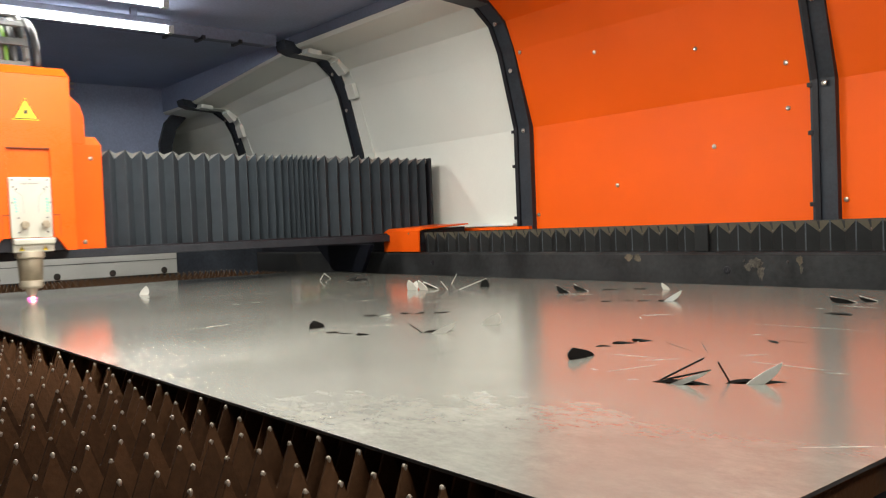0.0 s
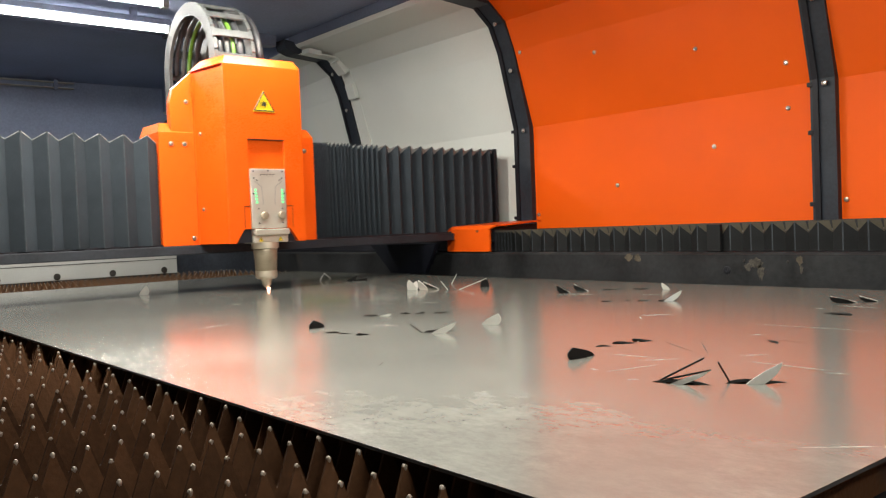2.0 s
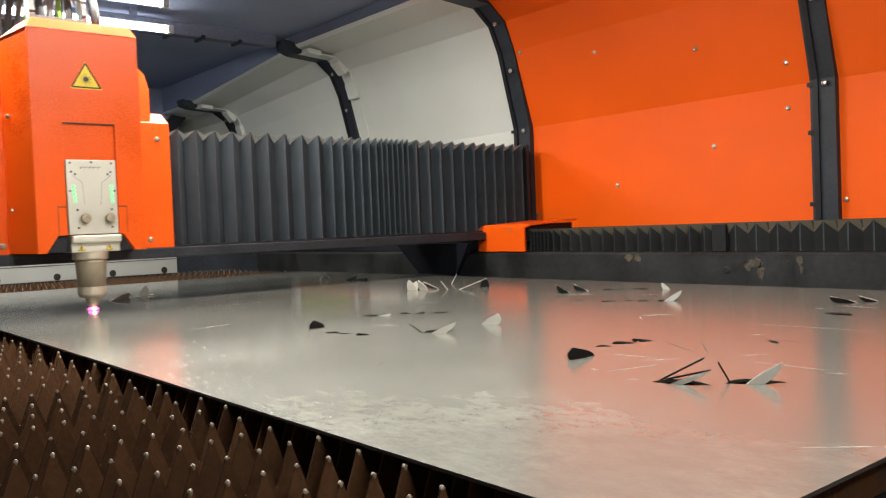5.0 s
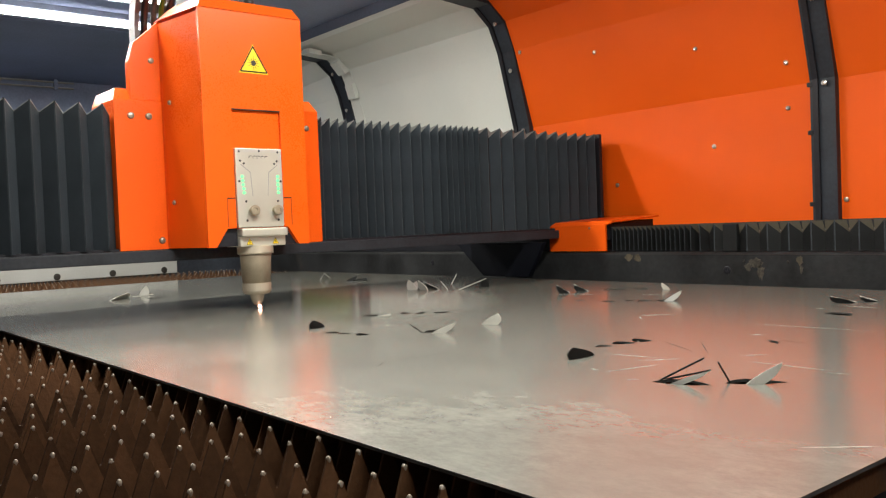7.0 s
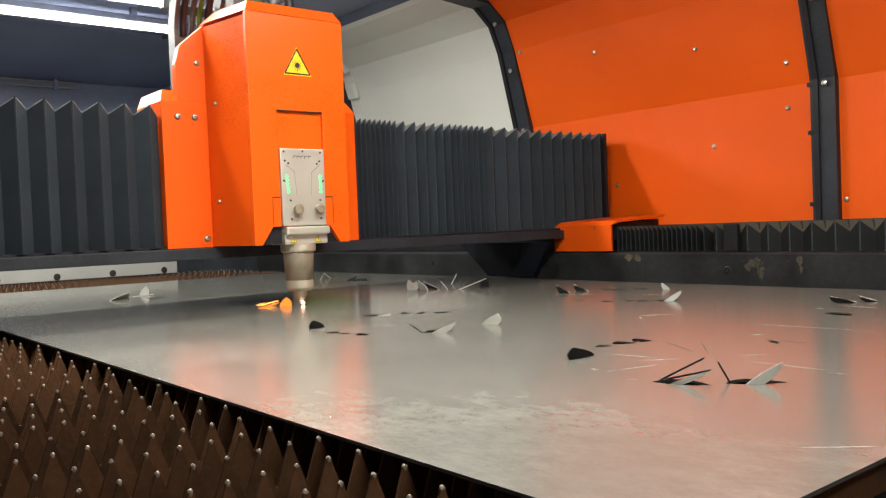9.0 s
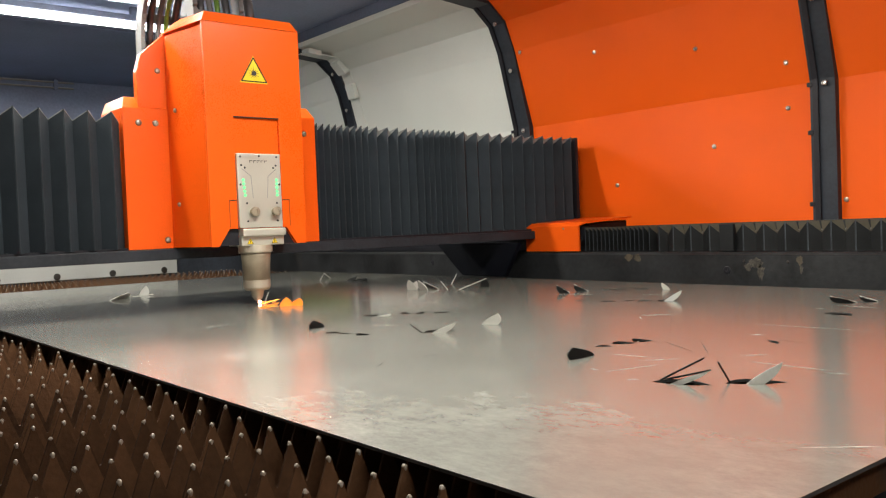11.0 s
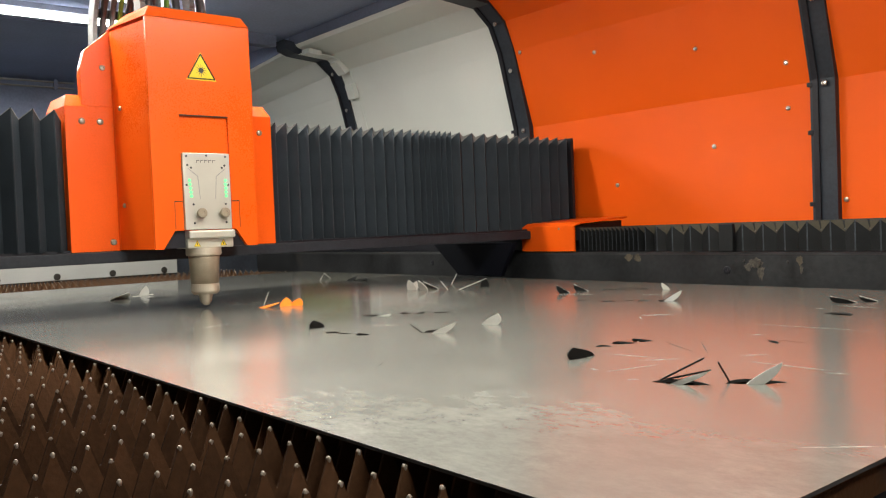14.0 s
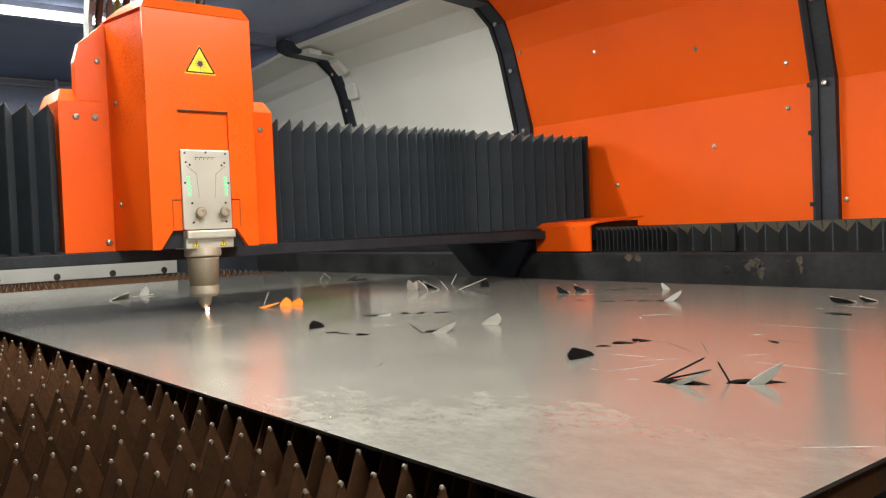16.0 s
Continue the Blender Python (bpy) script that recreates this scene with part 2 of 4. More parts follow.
# ---- the enclosure ----
floor = part("floor", box(-3.2, 6.6, -3.2, 2.4, -0.93, -0.88), material("workshop_concrete", (0.22, 0.215, 0.205), 0.6, vary=0.2, scale=2, fine=60, bump=0.1))
tagged(floor, "grey workshop concrete floor under the machine", "floor", kind="structure")

PROFILE = [(-2.435, 0.12), (-2.435, 0.557), (-2.345, 0.855), (-2.300, 0.965), (-2.215, 1.032), (-2.065, 1.060), (-2.050, 1.074)]


def lowered(z, k):
    """The wall above its first fold, pressed down by the factor k."""
    return z if z < 0.557 else 0.557 + (z - 0.557) * k


def canopy_bay(name, x0, x1, mat, label, bolts=(), drop=None):
    """One bay of the folded side wall: sheet-metal panels that bend over towards the roof, with button bolts."""
    wall = thing(name, label, "machine wall", kind="structure")
    for i, ((y0, z0), (y1, z1)) in enumerate(zip(PROFILE, PROFILE[1:])):
        n = Vector((0, -(z1 - z0), y1 - y0)).normalized() * 0.02
        ob = part("wall_panel", prism([(y0, z0), (y1, z1), (y1 + n.y, z1 + n.z), (y0 + n.y, z0 + n.z)], "x", x0, x1), mat, wall)
        if drop:
            for v in ob.data.vertices:
                v.co.z = lowered(v.co.z, drop[0] if v.co.x < (x0 + x1) / 2 else drop[1])
    for bx, by, bz in bolts:
        part("bolt", dome(bx, by, bz, 0.008, 0.005, "y"), STEEL, wall, "small bright button-head bolt")
    return wall


BOLTS = [(2.329, -2.348, 0.844), (1.972, -2.368, 0.780), (1.567, -2.386, 0.718), (1.276, -2.414, 0.625),
         (1.284, -2.435, 0.491), (1.540, -2.435, 0.400), (1.941, -2.435, 0.299), (2.341, -2.435, 0.206)]
canopy_bay("wall_1", 1.175, 2.400, ORANGE_WALL, "orange powder-coated folded side wall with small bolts", BOLTS)
canopy_bay("wall_2", -0.050, 1.175, ORANGE_WALL, "orange powder-coated folded side wall bay", [(x - 1.225, y, z) for x, y, z in BOLTS])
canopy_bay("wall_3", -1.700, -0.050, ORANGE_WALL, "orange powder-coated folded side wall bay")
canopy_bay("wall_4", 2.400, 3.615, WHITE, "off-white painted folded side wall bay")
canopy_bay("wall_5", 3.615, 4.830, WHITE, "off-white painted folded side wall bay", drop=(1.0, 0.80))
canopy_bay("wall_6", 4.830, 6.300, WHITE, "off-white painted folded side wall bay at the far end", drop=(0.80, 0.80))

RIB_IN = [(-2.412, 0.10), (-2.412, 0.560), (-2.337, 0.855), (-2.292, 0.957), (-2.215, 1.020), (-2.05, 1.033), (-2.00, 1.052)]
RIB_OUT = [(-2.46, 0.10), (-2.46, 0.563), (-2.37, 0.865), (-2.325, 0.985), (-2.225, 1.055), (-2.06, 1.085), (-1.99, 1.095)]


def canopy_rib(x, label, far=0.045):
    """A black steel arch of folded channel between two bays, with screws and a seam strip."""
    rib = thing("canopy_rib", label, "machine frame", "canopy ribs")
    bm = bmesh.new()
    for (a, c, d, e) in zip(RIB_IN, RIB_IN[1:], RIB_OUT[1:], RIB_OUT):
        prism([a, c, d, e], "x", x - 0.045, x + far, bm)
    bmesh.ops.remove_doubles(bm, verts=bm.verts, dist=0.0005)
    part("arch", bm, ENDPAINT, rib)
    bm = bmesh.new()
    for (a, c) in zip(RIB_IN[:5], RIB_IN[1:5]):
        prism([a, c, (c[0] + 0.008, c[1]), (a[0] + 0.008, a[1])], "x", x + far - 0.027, x + far - 0.011, bm)
    part("seam_strip", bm, BLACK, rib, "raised black seam strip")
    for z in (0.19, 0.40, 0.54):
        part("clip", box(x + far - 0.011, x + far + 0.005, -2.415, -2.402, z, z + 0.013, 0.002), BLACK, rib)
    for y, z in ((-2.405, 0.545), (-2.345, 0.78), (-2.270, 0.955)):
        part("screw", dome(x - 0.018, y, z, 0.009, 0.006, "y"), STEEL, rib, "bright steel screw")
    return rib


for rx, far in ((-0.05, 0.029), (1.175, 0.029), (2.400, 0.045), (3.590, 0.045)):
    canopy_rib(rx, "black steel arch rib between the wall bays", far)
low_rib = canopy_rib(4.830, "lower black steel arch rib at the table's far end")


def frame_strip(x):
    """The off-white folded frame beside a rib, with the square cover blocks along it."""
    ob = thing("frame_strip", "off-white folded frame with square blocks beside a rib", "machine frame", "frame strips")
    bm = bmesh.new()
    for (a, c) in zip(RIB_IN[:6], RIB_IN[1:6]):
        prism([(a[0] - 0.022, a[1]), (c[0] - 0.022, c[1]), (c[0] - 0.010, c[1] - 0.004), (a[0] - 0.010, a[1] - 0.004)], "x", x - 0.125, x - 0.047, bm)
    part("strip", bm, WHITE, ob)
    for k, (y, z, tilt) in enumerate(((-2.322, 0.862, 17), (-2.252, 0.972, 42), (-2.100, 1.030, 84))):
        b = part("cover_block", box(-0.138, -0.074, -0.012, 0.012, -0.036, 0.036, 0.002), WHITE, ob)
        b.matrix_local = pose(x, y - 0.002, z, -tilt)
    return ob


frame_strip(3.590)
low_strip = frame_strip(4.830)
for low in (low_rib, low_strip):
    for ob in low.children:
        if ob.name.startswith("cover_block"):
            ob.location.z = lowered(ob.location.z, 0.80)
        else:
            for v in ob.data.vertices:
                v.co.z = lowered(v.co.z, 0.80)

bm = bmesh.new()
LEG = [(-2.08, 0.10), (-2.09, 0.76), (-2.12, 0.86), (-2.19, 0.94), (-2.25, 0.97)]
OUTER = [(-2.00, 0.10), (-2.01, 0.775), (-2.05, 0.905), (-2.14, 1.000), (-2.25, 1.030)]
for a, c, d, e in zip(LEG, LEG[1:], OUTER[1:], OUTER):
    prism([a, c, d, e], "x", 5.215, 5.246, bm)
part("arch_leg", bm, ENDPAINT, low_rib, "black inner leg of the end arch")

# ceiling, end walls and the side that closes the machine
part("ceiling", box(-1.7, 6.3, -2.10, 1.2, 1.12, 1.16), ROOF)
tagged(bpy.data.objects["ceiling"], "dark navy painted sheet-metal machine roof", "ceiling", kind="structure")
wall_end = part("wall_end", prism([(-2.08, -0.9), (-2.09, 0.76), (-2.12, 0.86), (-2.19, 0.94), (-2.25, 0.97), (-2.25, 1.12), (1.2, 1.12), (1.2, -0.9)], "x", 5.25, 5.29), ROOF)
tagged(wall_end, "dark navy end wall of the machine", "machine wall", kind="structure")
wall_far = part("wall_far", box(5.86, 5.90, -2.5, 1.2, -0.9, 1.12), WHITE)
tagged(wall_far, "off-white wall beyond the end opening", "machine wall", kind="structure")
wall_near = part("wall_near", box(-1.74, -1.70, -2.5, 1.2, -0.9, 1.12), GREY)
tagged(wall_near, "plain grey wall closing the machine", "machine wall", kind="structure")
wall_side = part("wall_side", box(-1.7, 6.3, 1.20, 1.24, -0.9, 1.12), GREY)
tagged(wall_side, "plain grey side wall of the machine", "machine wall", kind="structure")
side_trim = part("roof_trim", prism([(3.55, 1.076), (4.83, 0.972), (5.24, 0.972), (5.24, 1.125), (3.55, 1.125)], "y", -2.060, -2.048), ROOF)
tagged(side_trim, "dark blue filler plate between wall and roof", "trim", kind="structure")
lip = part("roof_trim", prism([(-2.060, 1.076), (-2.046, 1.076), (-2.046, 1.12), (-2.060, 1.12)], "x", -1.7, 3.6), NAVY)
tagged(lip, "dark navy folded edge of the roof", "trim", kind="structure")


def roof_beam(x):
    ob = thing("roof_beam", "dark navy cross beam under the roof", "beam", "roof beams")
    part("beam", prism([(x - 0.035, 1.122), (x - 0.028, 1.068), (x + 0.028, 1.068), (x + 0.035, 1.122)], "y", -1.97, 1.2), NAVY, ob)
    for y in (-1.78, -1.60, -1.45):
        part("clamp", box(x - 0.045, x + 0.045, y - 0.008, y + 0.008, 1.058, 1.075, 0.002), BLACK, ob)


for rx in (1.175, 2.400, 3.615):
    roof_beam(rx)

rails = thing("conduit_rail", "thin pale double conduit clipped under the roof", "conduit")
for z in (1.072, 1.104):
    part("pipe", rod((5.20, 1.0, z), (5.20, -1.50, z), 0.006), GREY, rails)
for y in (-1.4, -0.6, 0.2):
    part("clip", box(5.192, 5.208, y - 0.01, y + 0.01, 1.060, 1.122), ROOF, rails)


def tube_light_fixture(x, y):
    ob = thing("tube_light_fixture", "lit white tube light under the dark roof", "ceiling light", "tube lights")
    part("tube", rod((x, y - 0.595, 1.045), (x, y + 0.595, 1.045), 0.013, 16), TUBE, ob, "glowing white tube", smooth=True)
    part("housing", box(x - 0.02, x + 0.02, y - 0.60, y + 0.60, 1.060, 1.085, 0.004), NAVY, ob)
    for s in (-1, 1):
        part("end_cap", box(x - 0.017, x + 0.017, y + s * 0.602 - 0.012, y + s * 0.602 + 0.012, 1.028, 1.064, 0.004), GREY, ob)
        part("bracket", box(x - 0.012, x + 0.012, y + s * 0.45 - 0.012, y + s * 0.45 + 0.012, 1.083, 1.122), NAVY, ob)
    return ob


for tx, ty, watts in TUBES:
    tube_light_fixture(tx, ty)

# ---- the machine bed ----
bed = thing("machine_bed", "black steel bed frame around the cutting table", "machine frame")
part("side_beam", prism([(-2.10, -0.88), (-2.10, 0.064), (-2.108, 0.070), (-2.40, 0.070), (-2.40, -0.88)], "x", -1.5, 4.6), BEAM, bed, "scuffed black side beam with worn paint")
part("wall_ledge", box(-1.5, 6.2, -2.44, -2.40, -0.88, 0.150, 0.003), BEAM, bed)
part("orange_ledge", box(2.36, 4.8, -2.428, -2.395, 0.150, 0.162), ORANGE, bed, "orange strip at the foot of the wall")
part("white_ledge", box(2.46, 4.2, -2.430, -2.402, 0.166, 0.175, 0.001), WHITE, bed, "off-white strip over the orange one")
part("end_beam", box(4.137, 4.27, -2.10, 0.3, -0.88, 0.118, 0.004), ENDPAINT, bed)
part("near_side_beam", box(-1.5, 4.27, 0.20, 0.34, -0.88, 0.06, 0.004), BEAM, bed)
part("near_end_beam", box(-0.40, -0.25, -2.10, 0.3, -0.88, -0.06, 0.004), BEAM, bed)
part("pit_floor", box(-0.3, 4.15, -2.10, 0.2, -0.42, -0.40), BLACK, bed)
for x, z in ((2.62, 0.030), (1.30, 0.020)):
    part("drain_hole", dome(x, -2.1005, z, 0.012, 0.002, "y"), BLACK, bed)
for x, z, w, h, mat in ((1.640, 0.055, 0.016, 0.012, PAINTCHIP), (1.606, 0.052, 0.014, 0.013, PAINTCHIP), (1.212, 0.040, 0.020, 0.016, WORN), (1.196, 0.018, 0.012, 0.022, WORN),
                        (1.235, 0.030, 0.014, 0.012, WORN), (1.088, 0.050, 0.009, 0.014, PAINTCHIP), (1.084, 0.026, 0.005, 0.012, WORN)):
    ring = [(x + w * (0.55 + 0.6 * random.random()) * math.cos(k * 0.3307), z + h * (0.55 + 0.6 * random.random()) * math.sin(k * 0.3307)) for k in range(19)]
    part("worn_patch", prism(ring, "y", -2.1005, -2.0994), mat, bed, "patch of paint worn to bare metal")
for x, z in ((1.621, 0.059), (1.246, 0.046), (1.120, 0.045)):
    part("bolt_hole", dome(x, -2.0992, z, 0.004, 0.0012, "y", 8), SIGNBLACK, bed)

# hidden by the gantry, added so that the far sheet reflects dark
part("end_panel", box(4.274, 4.300, -2.38, 0.30, -0.40, 0.415, 0.003), ENDPAINT, bed, "unseen blue-black panel added behind the table end to darken reflections")

strip = thing("end_strip", "light grey steel strip with bolt holes along the table end", "machine frame")
part("strip", box(4.100, 4.134, -1.636, 0.10, -0.006, 0.100, 0.002), GREY, strip)
part("seam_line", box(4.0985, 4.1010, -1.634, 0.10, 0.0630, 0.0662), DARKMETAL, strip)
for k in range(6):
    part("bolt_hole", dome(4.099, -1.569 + 0.2512 * k, 0.0115, 0.016, 0.002, "-x"), SIGNBLACK, strip)

# unseen green panel, added so that the sheet reflects yellow-green
safety_window = thing("safety_window", "unseen green panel added low in the side wall for its reflection", "window")
part("window_frame", box(3.70, 4.26, -2.4345, -2.424, 0.185, 0.375, 0.002), BLACK, safety_window)
part("pane", box(3.72, 4.24, -2.4235, -2.420, 0.200, 0.360, 0.001), material("green_acrylic", (0.17, 0.235, 0.012), 0.35, vary=0.05, bump=0.0), safety_window, "yellow-green acrylic pane")

# ---- slats ----
PITCH_Y, PITCH_X = 0.02853, 0.0624


def slat_mesh(phase, name):
    """A saw-toothed support slat that runs across the table, its tips rounded."""
    me_bm = bmesh.new()
    pts = []
    y = phase + PITCH_Y * 16
    count = 70
    for k in range(count):
        c = y - k * PITCH_Y
        j = random.uniform(-0.0008, 0.0008)
        pts += [(c + 0.01425, -0.0385 + j), (c + 0.0133, -0.0378), (c + 0.0027, -0.0085), (c + 0.0017, -0.0042), (c, -0.0030), (c - 0.0017, -0.0042), (c - 0.0027, -0.0085), (c - 0.0133, -0.0378)]
    pts.append((y - (count - 0.5) * PITCH_Y, -0.0385))
    front = [[me_bm.verts.new((s * 0.0013, p[0], p[1])) for p in pts] for s in (-1, 1)]
    low = [[me_bm.verts.new((s * 0.0013, p[0], -0.12)) for p in pts] for s in (-1, 1)]
    for s in (0, 1):
        for i in range(len(pts) - 1):
            me_bm.faces.new((front[s][i], front[s][i + 1], low[s][i + 1], low[s][i]))
    for i in range(len(pts) - 1):
        me_bm.faces.new((front[0][i], front[0][i + 1], front[1][i + 1], front[1][i]))
        me_bm.faces.new((low[0][i], low[0][i + 1], low[1][i + 1], low[1][i]))
    for i in (0, -1):
        me_bm.faces.new((front[0][i], front[1][i], low[1][i], low[0][i]))
    bmesh.ops.recalc_face_normals(me_bm, faces=me_bm.faces)
    me = bpy.data.meshes.new(name)
    me_bm.to_mesh(me)
    me_bm.free()
    me.materials.append(RUST)
    return me


SLATS = [slat_mesh(-0.3714, "support_slat"), slat_mesh(-0.3571, "support_slat")]
tip_bm = bmesh.new()
lathe([(0.0004, -0.0024), (0.0012, -0.0027), (0.0017, -0.0038), (0.0019, -0.0052), (0.0015, -0.0068), (0.0008, -0.0080)], 8, bm=tip_bm)
bmesh.ops.recalc_face_normals(tip_bm, faces=tip_bm.faces)
TIP = bpy.data.meshes.new("worn_tip")
tip_bm.to_mesh(TIP)
tip_bm.free()
TIP.materials.append(material("worn_bright_tip", (0.24, 0.205, 0.165), 0.5, 0.6, vary=0.25, scale=60, fine=400, bump=0.1, random_vary=0.4))
for p in TIP.polygons:
    p.use_smooth = True
PHASES = "BAAABBAABABBA"
for i in range(-4, 56):
    known = 0 <= i + 3 < len(PHASES)
    which = "AB".index(PHASES[i + 3]) if known else random.randint(0, 1)
    ob = new("support_slat", SLATS[which])
    ob.matrix_world = pose(0.632 + PITCH_X * i, 0, 0, 0, random.uniform(-1.2, 1.2), 0)
    tagged(ob, "burnt brown saw-toothed steel slat of the cutting table", "support slat", "slats of the table")
    if ob.location.x < 1.7:
        for k in range(18):
            y = (-0.3714, -0.3571)[which] + PITCH_Y * (k - 1)
            tip = new("worn_tip", TIP)
            tip.parent = ob
            tip.location = (random.uniform(-0.0005, 0.0005), y, random.uniform(-0.0008, 0.0004))

# ---- the steel sheet with its cuts ----
SX0, SX1, SY0, SY1, THICK = 0.257, 3.257, -1.868, -0.377, 0.003
NEAR = {
    "slots": [(0.549, -0.734, 0.49, -0.757, 0.028), (0.485, -0.773, 0.439, -0.818, 0.028), (0.758, -0.926, 0.736, -0.954, 0.027), (0.747, -0.96, 0.731, -0.984, 0.034), (0.76, -0.892, 0.742, -0.911, 0.016), (0.608, -1.076, 0.578, -1.051, 0.010), (0.714, -0.79, 0.713, -0.835, 0.014)],
    "fins": [(0.53, -0.741, 0.517, -0.743, 0.486, -0.749, 0.017), (0.468, -0.783, 0.454, -0.794, 0.439, -0.806, 0.022), (0.714, -0.79, 0.713, -0.835, 0.714, -0.795, 0.015)],
    "sticks": [(0.549, -0.747, 0.51, -0.775, 0.024), (0.549, -0.754, 0.508, -0.784, 0.01), (0.484, -0.782, 0.494, -0.776, 0.021)],
    "lines": [(0.674, -1.017, 0.606, -0.93), (0.568, -0.936, 0.542, -0.966), (0.551, -0.906, 0.418, -0.904), (0.728, -0.994, 0.616, -0.923), (0.644, -0.831, 0.607, -0.88),
              (0.715, -0.851, 0.632, -0.867), (0.417, -0.901, 0.442, -0.877), (0.627, -0.742, 0.603, -0.837), (0.581, -0.729, 0.565, -0.738), (0.606, -1.084, 0.534, -1.076), (0.653, -0.755, 0.639, -0.756)],
}
MID = {
    "slots": [(1.415, -0.945, 1.378, -0.955, 0.033), (1.371, -1.006, 1.356, -1.026, 0.033), (1.349, -1.03, 1.329, -1.042, 0.033), (1.328, -1.066, 1.297, -1.06, 0.033), (1.241, -0.751, 1.214, -0.76, 0.024), (1.201, -0.752, 1.193, -0.774, 0.015), (1.161, -0.762, 1.152, -0.784, 0.03), (1.092, -0.849, 1.061, -0.895, 0.037), (1.308, -0.761, 1.314, -0.795, 0.014)],
    "fins": [(1.075, -0.852, 1.056, -0.864, 1.039, -0.876, 0.018), (1.093, -0.982, 1.063, -0.991, 1.061, -0.992, 0.02), (1.308, -0.761, 1.315, -0.795, 1.31, -0.769, 0.015), (1.377, -0.956, 1.36, -0.966, 1.35, -0.971, 0.005)],
    "sticks": [(1.092, -0.849, 1.105, -0.832, 0.015)],
    "lines": [(1.258, -0.95, 1.313, -1.028), (1.264, -0.818, 1.232, -0.895), (1.263, -0.866, 1.186, -0.886)],
}
FAR = {
    "slots": [(1.76, -1.466, 1.753, -1.488, 0.041)],
    "fins": [(1.871, -1.408, 1.845, -1.419, 1.864, -1.406, 0.029), (1.877, -1.416, 1.853, -1.426, 1.859, -1.429, 0.024), (1.733, -1.557, 1.715, -1.574, 1.724, -1.566, 0.026),
             (1.843, -1.430, 1.805, -1.427, 1.833, -1.416, 0.028), (1.981, -1.566, 1.803, -1.467, 1.910, -1.494, 0.016)],
    "sticks": [(1.734, -1.477, 1.683, -1.535, 0.028), (1.763, -1.464, 1.775, -1.45, 0.024), (1.923, -1.611, 1.912, -1.624, 0.029)],
    "lines": [(1.598, -1.24, 1.547, -1.273), (1.533, -1.181, 1.495, -1.223), (1.805, -1.427, 1.797, -1.44), (1.766, -1.463, 1.745, -1.482)],
}
RIGHT = {
    "slots": [(1.353, -1.621, 1.315, -1.673, 0.034), (1.312, -1.692, 1.263, -1.678, 0.034), (1.17, -1.395, 1.139, -1.41, 0.025), (1.097, -1.432, 1.083, -1.466, 0.025), (1.222, -1.382, 1.217, -1.399, 0.026), (1.055, -1.453, 1.04, -1.502, 0.037), (1.128, -1.43, 1.12, -1.448, 0.025)],
    "fins": [(1.384, -1.504, 1.374, -1.526, 1.388, -1.496, 0.021), (1.388, -1.571, 1.363, -1.582, 1.396, -1.568, 0.017), (1.058, -1.465, 1.041, -1.474, 1.024, -1.482, 0.022), (1.222, -1.696, 1.208, -1.702, 1.226, -1.692, 0.017)],
    "sticks": [],
    "lines": [(1.321, -1.422, 1.275, -1.4), (1.386, -1.471, 1.265, -1.551), (1.372, -1.64, 1.328, -1.686), (1.172, -1.394, 1.137, -1.412), (1.203, -1.571, 1.117, -1.58), (0.94, -1.223, 0.897, -1.268), (1.09, -1.423, 1.085, -1.465)],
}
EDGE = {
    "slots": [(0.695, -1.415, 0.637, -1.399, 0.034), (0.746, -1.574, 0.716, -1.601, 0.043), (0.712, -1.615, 0.694, -1.637, 0.022)],
    "fins": [(0.744, -1.575, 0.719, -1.599, 0.753, -1.566, 0.013), (0.714, -1.626, 0.696, -1.636, 0.724, -1.621, 0.01)],
    "sticks": [],
    "lines": [(0.608, -1.389, 0.576, -1.381), (0.73, -1.536, 0.638, -1.53), (0.74, -1.474, 0.719, -1.475)],
}
LEFT = {
    "slots": [(2.418, -0.874, 2.371, -0.878, 0.047)],
    "fins": [(2.58, -0.906, 2.561, -0.926, 2.568, -0.924, 0.028), (2.436, -0.77, 2.516, -0.845, 2.467, -0.833, 0.017)],
    "sticks": [(2.536, -0.855, 2.511, -0.925, 0.004)],
    "lines": [],
}
BACK = {
    "slots": [(2.44, -1.625, 2.432, -1.655, 0.066)],
    "fins": [(2.439, -1.571, 2.392, -1.561, 2.4, -1.59, 0.015), (2.418, -1.578, 2.377, -1.592, 2.377, -1.616, 0.007)],
    "sticks": [(2.55, -1.531, 2.541, -1.546, 0.026), (2.62, -1.621, 2.632, -1.601, 0.02)],
    "lines": [(2.527, -1.459, 2.453, -1.46), (2.758, -1.796, 2.682, -1.85)],
}
MARKS = {
    "slots": [],
    "fins": [],
    "sticks": [],
    "lines": [(0.754, -1.219, 0.515, -1.235), (0.901, -0.634, 0.884, -0.778), (0.872, -0.602, 0.901, -0.634), (0.313, -0.592, 0.268, -0.638), (0.948, -1.228, 0.897, -1.268), (1.518, -0.607, 1.524, -0.724), (0.933, -1.216, 0.895, -1.179), (1.558, -0.692, 1.544, -0.834), (1.721, -1.069, 1.686, -1.229), (0.441, -0.886, 0.409, -0.898), (0.66, -1.111, 0.631, -1.122)],
}
LATE = {
    "fins": [(1.773, -0.952, 1.757, -0.974, 1.764, -0.966, 0.022), (1.772, -0.979, 1.740, -0.991, 1.751, -0.994, 0.018), (1.798, -0.910, 1.777, -0.907, 1.767, -0.948, 0.010)],
    "stick": (1.814, -0.930, 1.807, -0.943, 0.035),
    "lines": [(1.96, -0.961, 1.926, -0.995), (1.947, -0.905, 1.94, -0.939)],
}
